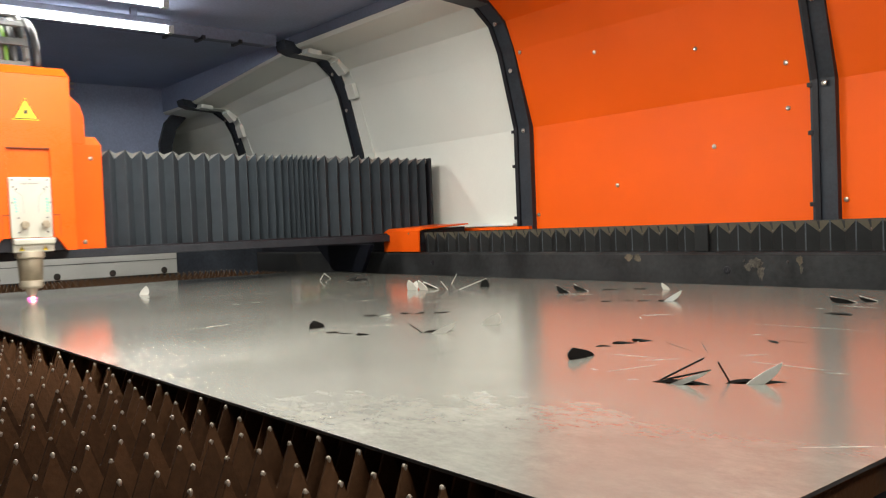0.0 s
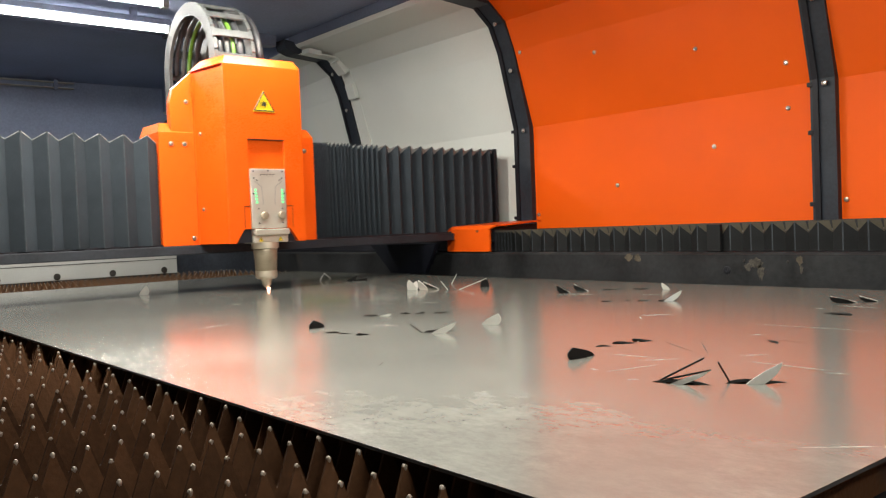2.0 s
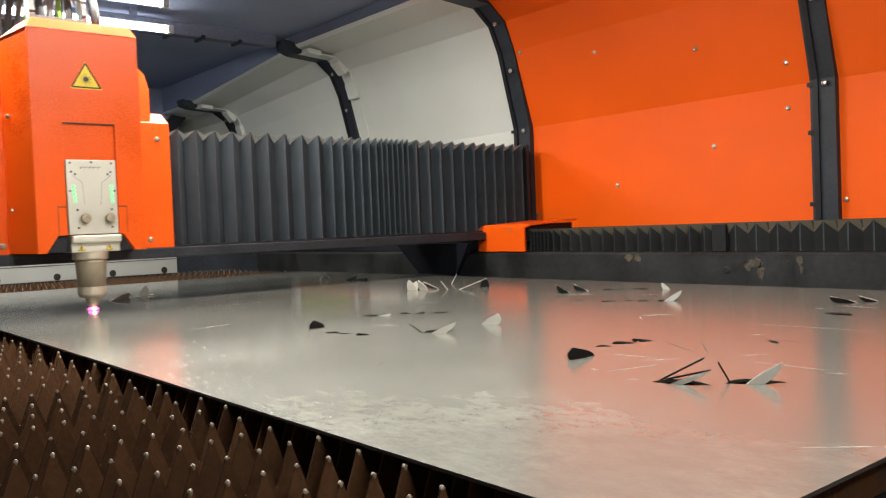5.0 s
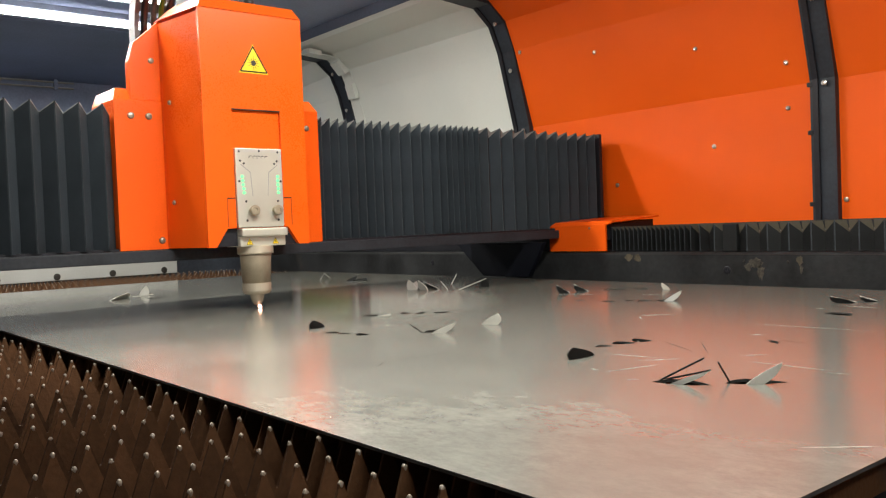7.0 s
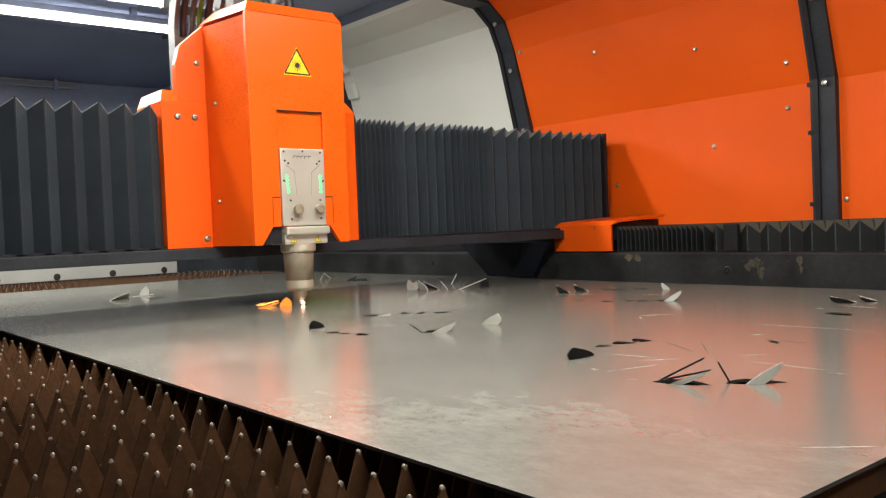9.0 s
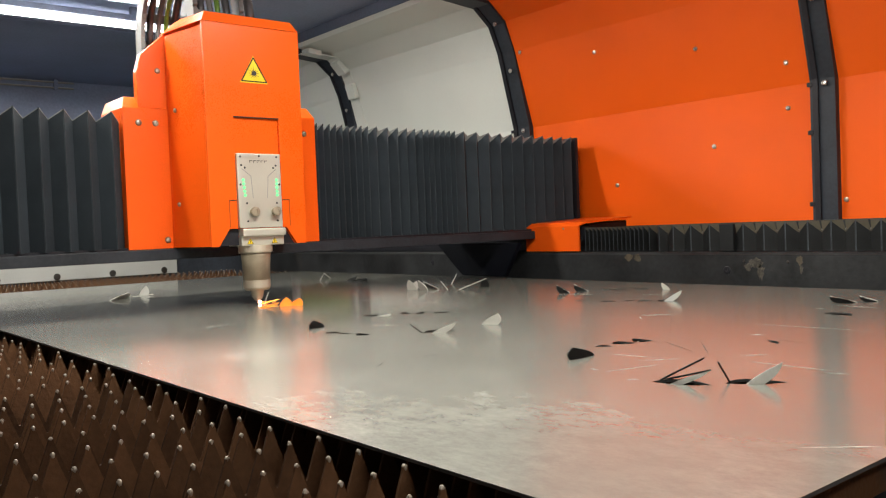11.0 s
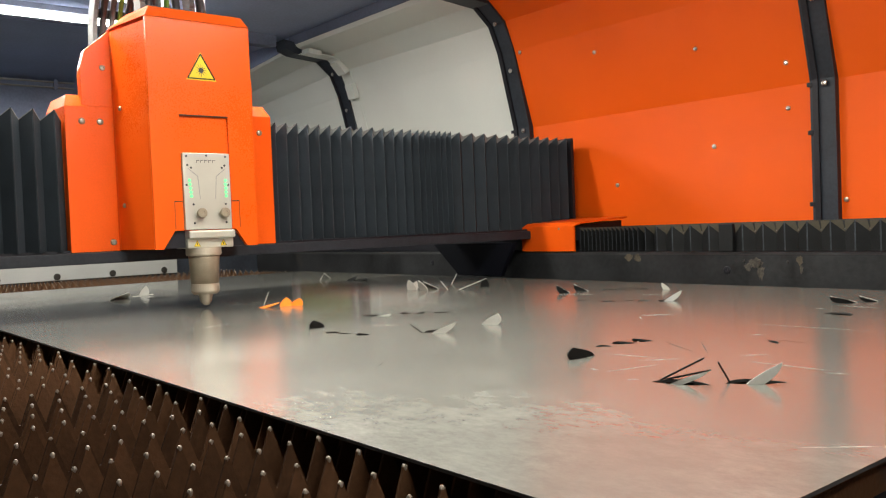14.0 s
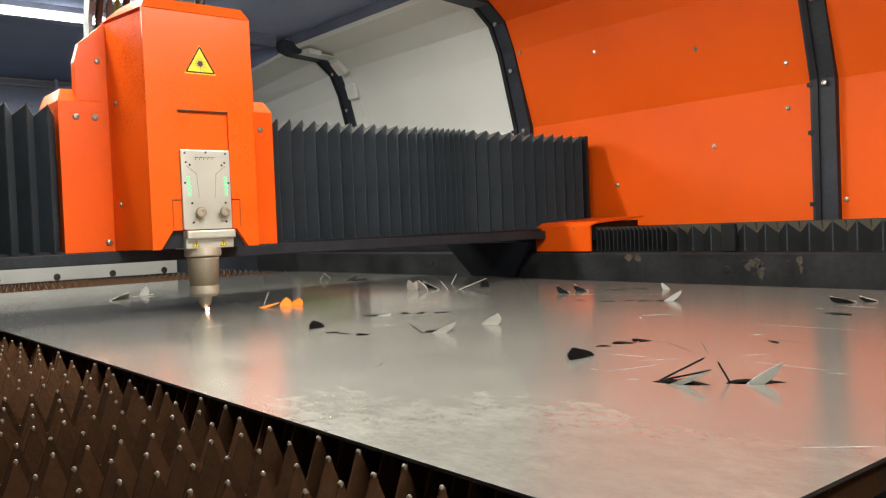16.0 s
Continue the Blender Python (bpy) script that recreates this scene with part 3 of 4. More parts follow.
CRACK = [(2.310, -0.945, 2.249, -1.090), (2.249, -1.090, 2.171, -1.186), (2.171, -1.186, 2.230, -1.243), (2.230, -1.243, 2.178, -1.375), (2.178, -1.375, 2.134, -1.603)]
DISCS = (NEAR, MID, FAR, RIGHT, EDGE, LEFT, BACK)


def lens(x0, y0, x1, y1, w, n=7):
    """A pointed leaf-shaped opening from end to end, w wide at its middle, bowed to one side."""
    a, d = Vector((x0, y0)), Vector((x1 - x0, y1 - y0))
    nrm = Vector((-d.y, d.x)).normalized() * w
    if nrm.dot(a) < 0:
        nrm = -nrm
    up = [a + d * (i / n) + nrm * (0.85 * math.sin(math.pi * (i / n) ** 0.8)) for i in range(n + 1)]
    dn = [a + d * (i / n) - nrm * (0.25 * math.sin(math.pi * i / n)) for i in range(n - 1, 0, -1)]
    return up + dn


def steel_sheet():
    bm = bmesh.new()
    loops = [[Vector(p) for p in ((SX0, SY0), (SX1, SY0), (SX1, SY1), (SX0, SY1))]]
    for disc in DISCS:
        loops += [lens(*s) for s in disc["slots"]]
    edges = []
    for loop in loops:
        vs = [bm.verts.new((p.x, p.y, 0)) for p in loop]
        edges += [bm.edges.new((vs[i], vs[(i + 1) % len(vs)])) for i in range(len(vs))]
    bmesh.ops.triangle_fill(bm, use_beauty=True, use_dissolve=False, edges=edges, normal=(0, 0, 1))
    got = bmesh.ops.extrude_face_region(bm, geom=list(bm.faces))["geom"]
    for g in got:
        if isinstance(g, bmesh.types.BMVert):
            g.co.z = -THICK
    ob = part("steel_sheet", bm, [SHEET, KERF])
    for p in ob.data.polygons:
        p.material_index = 1 if abs(p.normal.z) < 0.5 else 0
    tagged(ob, "large bare steel sheet with cut slots lying on the slats", "metal sheet")
    return ob


sheet = steel_sheet()


def fin(row, mat=SHAVED):
    """A cut blade that has tipped up out of its slot: base from a to c, bowed up to its tip, 2 mm thick."""
    ax, ay, cx, cy, tx, ty, tz = row
    a, c, t = Vector((ax, ay, -0.001)), Vector((cx, cy, -0.001)), Vector((tx, ty, tz))
    n = (c - a).cross(t - a).normalized() * 0.001
    out = []
    for i in range(7):
        u = i / 6
        p = a.lerp(t, u) + (a - c) * 0.16 * math.sin(math.pi * u)
        out.append(p)
    for i in range(1, 7):
        u = i / 6
        out.append(t.lerp(c, u) + (c - a) * 0.22 * math.sin(math.pi * u))
    bm = bmesh.new()
    f, b = [bm.verts.new(p + n) for p in out], [bm.verts.new(p - n) for p in out]
    k = len(out)
    bm.faces.new(f)
    bm.faces.new(b[::-1])
    for i in range(k):
        bm.faces.new((f[i], b[i], b[(i + 1) % k], f[(i + 1) % k]))
    return part("steel_offcut", bm, mat)


def sliver(row, mat=SHAVED):
    x, y, tx, ty, tz = row
    bm = bmesh.new()
    a, t = Vector((x, y, -0.001)), Vector((tx, ty, tz))
    w = Vector((0, 0, 1)).cross(t - a).normalized() * 0.0007
    h = (t - a).cross(w).normalized() * 0.0009
    loft([[a + w + h, a - w + h, a - w - h, a + w - h], [(a + t) / 2 + w * 0.9 + h, (a + t) / 2 - w * 0.9 + h, (a + t) / 2 - w * 0.9 - h, (a + t) / 2 + w * 0.9 - h],
          [t + w * 0.4 + h, t - w * 0.4 + h, t - w * 0.4 - h, t + w * 0.4 - h]], bm)
    return part("steel_splinter", bm, mat)


def line_mark(x0, y0, x1, y1, width, mat, name):
    """A thin shallow mark that lies on the sheet."""
    a, c = Vector((x0, y0, 0.0003)), Vector((x1, y1, 0.0003))
    w = Vector((-(c - a).y, (c - a).x, 0)).normalized() * width
    bm = bmesh.new()
    mid = (a + c) / 2 + w * random.uniform(-1.5, 1.5)
    bm.faces.new([bm.verts.new(p) for p in (a, mid - w, c, mid + w)])
    return part(name, bm, mat, sheet)


loose = []
for k, disc in enumerate(DISCS):
    for i, row in enumerate(disc["fins"]):
        # these blades get the black that stands for their shaded side
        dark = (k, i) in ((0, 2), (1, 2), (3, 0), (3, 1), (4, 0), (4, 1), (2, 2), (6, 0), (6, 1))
        blade = fin(row, SHADEDBLADE if dark else SHAVED)
        if dark and k in (3, 4):
            part("cut_edge", rod(row[4:7], (row[2], row[3], 0.001), 0.0011, 6), SHAVED, blade, "bright cut edge")
        if k == 5 and i == 1:
            loose.append(blade)
        tagged(blade, "cut blade tipped up out of its slot, its shade painted black" if dark else "bright cut steel blade tipped up out of its slot",
               "metal offcut", "tipped blades")
    for row in disc["sticks"]:
        splinter = sliver(row, SHADEDBLADE if k < 2 else SHAVED)
        if k == 5:
            loose.append(splinter)
        tagged(splinter, "thin steel sliver standing out of a slot", "metal offcut", "tipped slivers")
    for i, row in enumerate(disc["lines"]):
        line_mark(*row, 0.0007 if k < 2 else 0.0012, SCRATCH if i % 3 else KERF, "cut_line")
for i, row in enumerate(MARKS["lines"]):
    line_mark(*row, 0.0007, KERF if i in (1, 2, 7) else SCRATCH, "scratch")
for row in LATE["lines"]:
    line_mark(*row, 0.0010, SCRATCH, "cut_line")
for row in CRACK:
    line_mark(*row, 0.0035, KERF, "cut_line")

# ---- gantry: origin above the cutting point's x, on the sheet's level ----
gantry = thing("gantry", "black gantry beam with pleated bellows across the table", "gantry")
GZ0, GZ1, GZV = 0.150, 0.482, 0.452
part("beam", box(0.20, 0.42, -2.33, 0.20, 0.150, 0.455, 0.006), BLACK, gantry)
part("lower_rail", box(0.130, 0.30, -2.10, 0.20, 0.118, 0.146, 0.003), RAILSTEEL, gantry, "dark steel lower rail")
part("lower_edge", box(0.150, 0.25, -2.34, 0.20, 0.138, 0.152), BLACK, gantry)
part("end_plate", box(0.150, 0.40, -2.362, -2.348, 0.145, 0.482, 0.002), BLACK, gantry)
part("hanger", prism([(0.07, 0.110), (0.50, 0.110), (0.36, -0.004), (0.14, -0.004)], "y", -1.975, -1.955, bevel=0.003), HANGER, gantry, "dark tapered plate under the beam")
CAP = [(-2.103, 0.074), (-2.103, 0.158), (-2.116, 0.171), (-2.36, 0.184), (-2.36, 0.178), (-2.119, 0.165), (-2.110, 0.156), (-2.110, 0.074)]
cap_bm = bmesh.new()
ringA = [cap_bm.verts.new((-0.066 - (0.020 if z > 0.16 else 0), y, z)) for y, z in CAP]
ringB = [cap_bm.verts.new((0.178 + (-0.012 if z > 0.16 else 0), y, z)) for y, z in CAP]
for i in range(8):
    cap_bm.faces.new((ringA[i], ringA[(i + 1) % 8], ringB[(i + 1) % 8], ringB[i]))
cap_bm.faces.new(ringA)
cap_bm.faces.new(ringB[::-1])
part("end_cover", cap_bm, ORANGE, gantry, "orange folded sheet-metal cover over the rail")
# black filler in place of the shade under the hollow cover
part("cover_lining", prism([(-2.124, 0.110), (-2.124, 0.158), (-2.36, 0.171), (-2.36, 0.110)], "x", -0.062, 0.150), BLACK, gantry, "black block standing for the shade inside the cover")
part("carriage_block", box(-0.04, 0.17, -2.36, -2.112, 0.072, 0.150, 0.003), BLACK, gantry)
for x in (0.16, 0.0):
    part("screw", dome(x, -2.103, 0.150, 0.004, 0.003, "y"), SCREW, gantry)


def fold_mesh(half, z0, zr, zv, side, name, mats=(FABRIC, LINING, RIDGE), flap=True, rim=0.0):
    """One stiff half of a pleat: from its front ridge (local origin) back to the valley, with the pale flap at its top."""
    bm = bmesh.new()
    t = 0.0006
    r0, r1, v0, v1 = (0, 0, z0), (0, 0, zr), (0, side * half, z0), (0, side * half, zv)
    f = [bm.verts.new((p[0] + s * t, p[1], p[2])) for s in (-1, 1) for p in (r0, r1, v1, v0)]
    bm.faces.new(f[:4])
    bm.faces.new(f[4:])
    for i in range(4):
        bm.faces.new((f[i], f[(i + 1) % 4], f[4 + (i + 1) % 4], f[4 + i]))
    k = len(bm.faces)
    a = 0.62 * half
    if flap:
        bm.faces.new([bm.verts.new(p) for p in ((0.0008, 0, zr), (0.0008, side * half, zv), (a * FLAP, side * half * 0.80, zr if rim else zr * 0.6 + zv * 0.4))])
    if rim:
        bm.faces.new([bm.verts.new(p) for p in ((-0.0009, 0, zr), (-0.0009, side * half, zv), (-0.0009, side * half, zv - rim), (-0.0009, 0, zr - rim))])
        bm.faces.new([bm.verts.new(p) for p in ((0.0009, 0, zr), (0.0009, side * half, zv), (0.0009, side * half, zv - 4 * rim), (0.0009, 0, zr - 4 * rim))]).material_index = 1
    ridge = [bm.faces.new([bm.verts.new(p) for p in ((q, 0, z0), (q, 0, zr), (q, side * 0.0016, zr), (q, side * 0.0016, z0))]) for q in (-0.0010, 0.0010)]
    bm.faces.ensure_lookup_table()
    for face in bm.faces[k:]:
        face.material_index = 1
    for face in ridge:
        face.material_index = 2
    bmesh.ops.recalc_face_normals(bm, faces=bm.faces[:k])
    me = bpy.data.meshes.new(name)
    bm.to_mesh(me)
    bm.free()
    for one in mats:
        me.materials.append(one)
    return me


FLAP = -0.35
HALF = 0.0380
FOLDS = {s: fold_mesh(HALF, GZ0, GZ1, GZV, s, "bellows_fold") for s in (-1, 1)}


def folds_of(parent, count, meshes):
    """The rigid halves of one bellows, in pairs, under their thing."""
    out = []
    for k in range(count):
        for s in (1, -1):
            ob = new("bellows_fold", meshes[s])
            ob.parent = parent
            out.append((k, s, ob))
    return out


LHALF = 0.042
LFOLDS = {s: fold_mesh(LHALF, GZ0, GZ1, 0.460, s, "bellows_fold", (FABRIC, LINING, RIDGE), False, 0.0022) for s in (-1, 1)}
RIGHT_FOLDS, LEFT_FOLDS = folds_of(gantry, 32, FOLDS), folds_of(gantry, 16, LFOLDS)

rail_bellows = thing("rail_bellows", "black pleated bellows over the side rail", "bellows")
RHALF = 0.0345
RAILF = {s: fold_mesh(RHALF, 0.071, 0.151, 0.122, s, "bellows_fold", (RAILCLOTH, RAILDARK, RIDGE), True, 0.0020) for s in (-1, 1)}
RAIL_A, RAIL_B = folds_of(rail_bellows, 20, RAILF), folds_of(rail_bellows, 25, RAILF)
band = part("bellows_band", box(-0.022, 0.022, -2.160, -2.130, 0.071, 0.149, 0.002), RAILCLOTH, rail_bellows, "flat joining band of the bellows")
rail_top = part("rail", box(-1.4, 4.4, -2.36, -2.20, 0.070, 0.125, 0.003), BLACK, rail_bellows)

# ---- cutting head: origin at the cutting point on the sheet ----
head = thing("laser_cutting_head", "orange laser cutting head with steel nozzle on the gantry", "cutting head")

# front cover, open in the middle for the steel plate
face = [(-0.130, 0.147), (-0.102, 0.147), (-0.074, 0.189), (-0.064, 0.189), (-0.064, 0.462), (0.058, 0.462), (0.058, 0.189),
        (0.080, 0.189), (0.108, 0.147), (0.128, 0.147), (0.128, 0.684), (-0.130, 0.684)]
part("front_cover", prism(face, "x", -0.030, -0.020, bevel=0.0012), ORANGE, head, "orange painted front cover")
part("recess_panel", box(-0.0225, -0.012, -0.066, 0.060, 0.365, 0.464), ORANGE, head)
# black strip paints the shadow along the recess's top edge
part("seam", box(-0.0300, -0.0224, -0.0645, 0.0585, 0.4602, 0.4625), SIGNBLACK, head)
# top bevel, roof and flanks of the tall body
body = bmesh.new()
lo_ring = [(-0.030, 0.128), (-0.030, -0.130), (0.130, -0.152), (0.172, -0.152), (0.172, 0.152), (0.130, 0.152)]
loft([[(x if x > 0 else -0.0195, y, 0.148) for x, y in lo_ring], [(x if x > 0 else -0.0195, y, 0.676) for x, y in lo_ring]], body)
part("body", body, ORANGE, head)
part("top_cap", loft([[(-0.030, 0.128, 0.685), (-0.030, -0.130, 0.685), (0.130, -0.152, 0.685), (0.172, -0.152, 0.685), (0.172, 0.152, 0.685), (0.130, 0.152, 0.685)],
                      [(-0.012, 0.112, 0.712), (-0.012, -0.118, 0.712), (0.130, -0.140, 0.722), (0.172, -0.140, 0.722), (0.172, 0.112, 0.722), (0.130, 0.112, 0.722)]]), ORANGE, head)
for s, y0, y1 in ((1, 0.148, 0.224), (-1, -0.148, -0.222)):
    sh = [(y0, 0.15), (y1, 0.15), (y1, 0.585), (y1 - s * 0.012, 0.628), (y0 - s * 0.016, 0.700), (y0 - s * 0.02, 0.60)]
    part("shoulder", prism(sh, "x", 0.146, 0.170, bevel=0.0015), ORANGE, head)
for s, y0, y1 in ((1, 0.150, 0.264), (-1, -0.150, -0.272)):
    wing = bmesh.new()
    loft([[(0.143, y0, 0.147), (0.143, y1, 0.147), (0.300, y1, 0.147), (0.300, y0, 0.147)],
          [(0.143, y0, 0.494), (0.143, y1, 0.494), (0.300, y1, 0.494), (0.300, y0, 0.494)],
          [(0.166, y0, 0.524), (0.166, y1 - s * 0.012, 0.524), (0.300, y1 - s * 0.012, 0.524), (0.300, y0, 0.524)]], wing)
    part("wing_cover", wing, ORANGE, head, "orange side cover")
for y, z in ((0.226, 0.459), (0.184, 0.459), (0.166, 0.168), (-0.236, 0.449), (-0.205, 0.170)):
    part("cover_screw", dome(0.143, y, z, 0.008, 0.005, "-x"), SCREW, head, "steel button screw")
for x, y, z in ((0.146, 0.172, 0.590),):
    part("cover_screw", dome(x, y, z, 0.007, 0.005, "-x"), SCREW, head, "steel button screw")
for x, y, z in ((0.100, 0.149, 0.487), (0.100, 0.149, 0.255)):
    part("cover_screw", dome(x, y, z, 0.006, 0.005, "y"), SCREW, head, "steel button screw")
# small stepped seams beside the plate
for s, y in ((1, 0.0785), (-1, -0.0845)):
    part("seam", box(-0.0308, -0.0300, min(y, y - s * 0.020), max(y, y - s * 0.020), 0.2565, 0.2590), SIGNBLACK, head)
    part("seam", box(-0.0308, -0.0300, y - 0.0008, y + 0.0008, 0.193, 0.2590), material("seam_shadow_gap", (0.25, 0.03, 0.004), 0.5, bump=0.0), head)

# steel plate with lights, knobs and screws
plate = part("front_plate", prism([(-0.0605, 0.190), (0.0565, 0.190), (0.0575, 0.372), (-0.0605, 0.372)], "x", -0.036, -0.014, bevel=0.002), PLATE, head, "satin steel plate")
for y, z in ((0.048, 0.364), (-0.002, 0.366), (-0.050, 0.364), (0.046, 0.343), (0.037, 0.337), (-0.047, 0.343), (-0.040, 0.337), (0.050, 0.296), (-0.055, 0.296), (0.035, 0.250), (-0.046, 0.250), (0.034, 0.206), (-0.046, 0.206)):
    part("screw", dome(-0.036, y, z, 0.0028, 0.0012, "-x", 8), DARKMETAL, plate)
for s in (1, -1):
    groove = bmesh.new()
    c = -0.0015
    pts = [(c + s * 0.047, 0.334), (c + s * 0.024, 0.316), (c + s * 0.020, 0.262), (c + s * 0.0185, 0.262), (c + s * 0.0225, 0.317), (c + s * 0.046, 0.3355)]
    prism(pts if s < 0 else pts[::-1], "x", -0.0364, -0.0350, groove)
    part("groove", groove, GREY, plate)
    for k in range(5):
        y = 0.0425 - 0.0008 * k if s > 0 else -0.0475 - 0.0002 * k
        part("status_light", dome(-0.036, y, 0.307 - 0.0093 * k, 0.0040, 0.0015, "-x", 10), LED, plate, "glowing green status light")
    ky = 0.0195 if s > 0 else -0.039
    knob = bmesh.new()
    loft([[(-0.036 - d, ky + r * math.cos(2 * math.pi * k / 18), 0.229 + r * math.sin(2 * math.pi * k / 18)) for k in range(18)]
          for d, r in ((0, 0.009), (0.004, 0.009), (0.0045, 0.0072), (0.008, 0.0072), (0.0085, 0.0118), (0.0145, 0.0118), (0.0160, 0.0104), (0.0165, 0.005), (0.0145, 0.0045))], knob)
    part("knob", knob, BRONZE, plate, "knurled steel knob", smooth=False)
# the maker's mark as plain strokes
for k, y in enumerate((0.020, 0.010, 0.000, -0.010, -0.020)):
    part("mark_stroke", box(-0.0364, -0.0358, y - 0.0038, y + 0.0038, 0.3535, 0.3550), DARKMETAL, plate)
    part("mark_stroke", box(-0.0364, -0.0358, y + 0.0026, y + 0.0038, 0.3490, 0.3550), DARKMETAL, plate)

clamp = part("clamp_block", box(-0.034, 0.040, -0.063, 0.053, 0.146, 0.170, 0.003), PLATE, head, "steel clamp block")
part("clamp_bar", box(-0.046, 0.030, -0.064, 0.053, 0.169, 0.188, 0.004), PLATE, head, "bright steel clamp bar")
for s, ya, yb in ((1, 0.053, 0.106), (-1, -0.064, -0.100)):
    part("bracket", prism([(ya, 0.190), (yb - s * 0.028, 0.190), (yb, 0.148), (ya, 0.148)], "x", -0.020, 0.03), BLACK, head, "black bracket")


def sign(cy, cz, w, h, x, burst):
    """A yellow warning triangle with a black border and a black sunburst."""
    tri = part("warning_sign", prism([(cy - w, cz), (cy + w, cz), (cy, cz + h)], "x", x, x - 0.0006), YELLOW, head, "yellow triangular laser warning sign")
    for (ya, za), (yb, zb) in (((cy - w * 0.9, cz + h * 0.06), (cy + w * 0.9, cz + h * 0.06)), ((cy + w * 0.9, cz + h * 0.06), (cy, cz + h * 0.93)), ((cy, cz + h * 0.93), (cy - w * 0.9, cz + h * 0.06))):
        part("sign_border", rod((x - 0.0007, ya, za), (x - 0.0007, yb, zb), w * 0.045, 6), SIGNBLACK, tri)
    if burst:
        bm = bmesh.new()
        pc = Vector((cy, cz + h * 0.36))
        ring = []
        for k in range(48):
            r = w * (0.46 if k % 4 == 0 else 0.16) * (1.0 if k % 8 else 0.9)
            ring.append((pc.x + r * math.cos(k * math.pi / 24), pc.y + r * math.sin(k * math.pi / 24)))
        prism(ring, "x", x - 0.0007, x - 0.0012, bm)
        part("sign_symbol", bm, SIGNBLACK, tri)
    else:
        part("sign_symbol", box(x - 0.0012, x - 0.0007, cy - w * 0.12, cy + w * 0.12, cz + h * 0.2, cz + h * 0.6), SIGNBLACK, tri)


sign(-0.0015, 0.5455, 0.0375, 0.067, -0.0302, True)
sign(0.0300, 0.150, 0.0085, 0.015, -0.0342, False)
sign(-0.0360, 0.150, 0.0085, 0.015, -0.0342, False)

part("nozzle_collar", lathe([(0.030, 0.147), (0.0418, 0.1465), (0.0422, 0.131), (0.0408, 0.128), (0.030, 0.126)], 36), COLLAR, head, "round steel collar", smooth=False)
part("nozzle_body", lathe([(0.030, 0.1275), (0.0368, 0.127), (0.0362, 0.120), (0.0326, 0.060), (0.025, 0.058)], 36), BRONZE, head, "tapered brownish steel nozzle body", smooth=True)
part("nozzle_ring", lathe([(0.025, 0.060), (0.0334, 0.0595), (0.0336, 0.042), (0.0318, 0.0385), (0.0285, 0.034), (0.012, 0.0335)], 36), COLLAR, head, "knurled steel ring")
part("nozzle_tip", lathe([(0.012, 0.036), (0.0168, 0.0345), (0.0162, 0.030), (0.0130, 0.015), (0.0104, 0.0135), (0.0090, 0.0095), (0.0062, 0.0068), (0.0030, 0.0064)], 28), COLLAR, head, "narrow ceramic and copper nozzle tip")
spot = part("laser_spot", lathe([(0.0005, 0.0004), (0.0075, 0.0007), (0.0140, 0.0030), (0.0105, 0.0062), (0.0045, 0.0095), (0.0005, 0.0105)], 16), HALO, head, "pink glowing laser spot at the nozzle tip", smooth=True)
core = part("laser_core", lathe([(0.0003, 0.0004), (0.0030, 0.0014), (0.0048, 0.0038), (0.0028, 0.0068), (0.0003, 0.0080)], 12), LASER, head, "white-hot core of the cut", smooth=True)

# cable chain that loops up behind the head
chain = part("cable_chain", rod((0.10, 0.015, 0.70), (0.10, 0.015, 0.725), 0.03, 8), BLACK, head, "grey plastic cable chain looping over the head")
R_CH, CX, CZ = 0.185, 0.325, 0.738
stations = []
for k in range(22):
    a = math.pi - k * math.pi / 16
    if k <= 16:
        stations.append((CX + R_CH * math.cos(a), CZ + R_CH * math.sin(a), math.degrees(a)))
    else:
        stations.append((CX + R_CH, CZ - (k - 16) * 0.036, 0))
for x, z, a in stations:
    m = Matrix.Translation((x, 0, z)) @ Euler((0, -radians(a), 0)).to_matrix().to_4x4()
    for y in (0.076, -0.052):
        ob = part("chain_link", prism([(-0.021, -0.016), (-0.015, -0.021), (0.015, -0.021), (0.023, -0.016), (0.023, 0.016), (0.015, 0.021), (-0.015, 0.021), (-0.021, 0.016)], "y", y - 0.006, y + 0.006), CHAIN, chain)
        ob.matrix_local = m
    if stations.index((x, z, a)) % 2 == 0:
        ob = part("crossbar", box(0.015, 0.022, -0.05, 0.074, -0.013, 0.013, 0.002), CHAIN, chain)
        ob.matrix_local = m


def hose(y, r, mat, off):
    bm = bmesh.new()
    rings, n = [], 8
    for k in range(25):
        a = math.pi - k * math.pi / 24
        c = Vector((CX + (R_CH + off) * math.cos(a), y, CZ + (R_CH + off) * math.sin(a)))
        out = Vector((math.cos(a), 0, math.sin(a)))
        rings.append([c + (out * math.cos(2 * math.pi * j / n) + Vector((0, 1, 0)) * math.sin(2 * math.pi * j / n)) * r for j in range(n)])
    part("hose", loft(rings, bm), mat, chain, smooth=True)


for y, r, mat in ((0.05, 0.010, HOSE), (0.025, 0.008, CHAIN), (0.004, 0.007, GREENWIRE), (-0.02, 0.011, HOSE)):
    hose(y, r, mat, -0.004)
hose(-0.085, 0.013, HOSE, 0.0)

# ---- pieces that tip up and sparks that fly while the head cuts ----
late = []
for row in LATE["fins"]:
    ax, ay, cx, cy, tx, ty, tz = row
    ob = fin((0, 0, cx - ax, cy - ay, tx - ax, ty - ay, tz), ORANGELIT)
    ob.name = "hot_offcut"
    late.append((tagged(ob, "freshly cut blade, its glow standing for orange light on it", "metal offcut", "hot blades"), ax, ay))
ax, ay, tx, ty, tz = LATE["stick"]
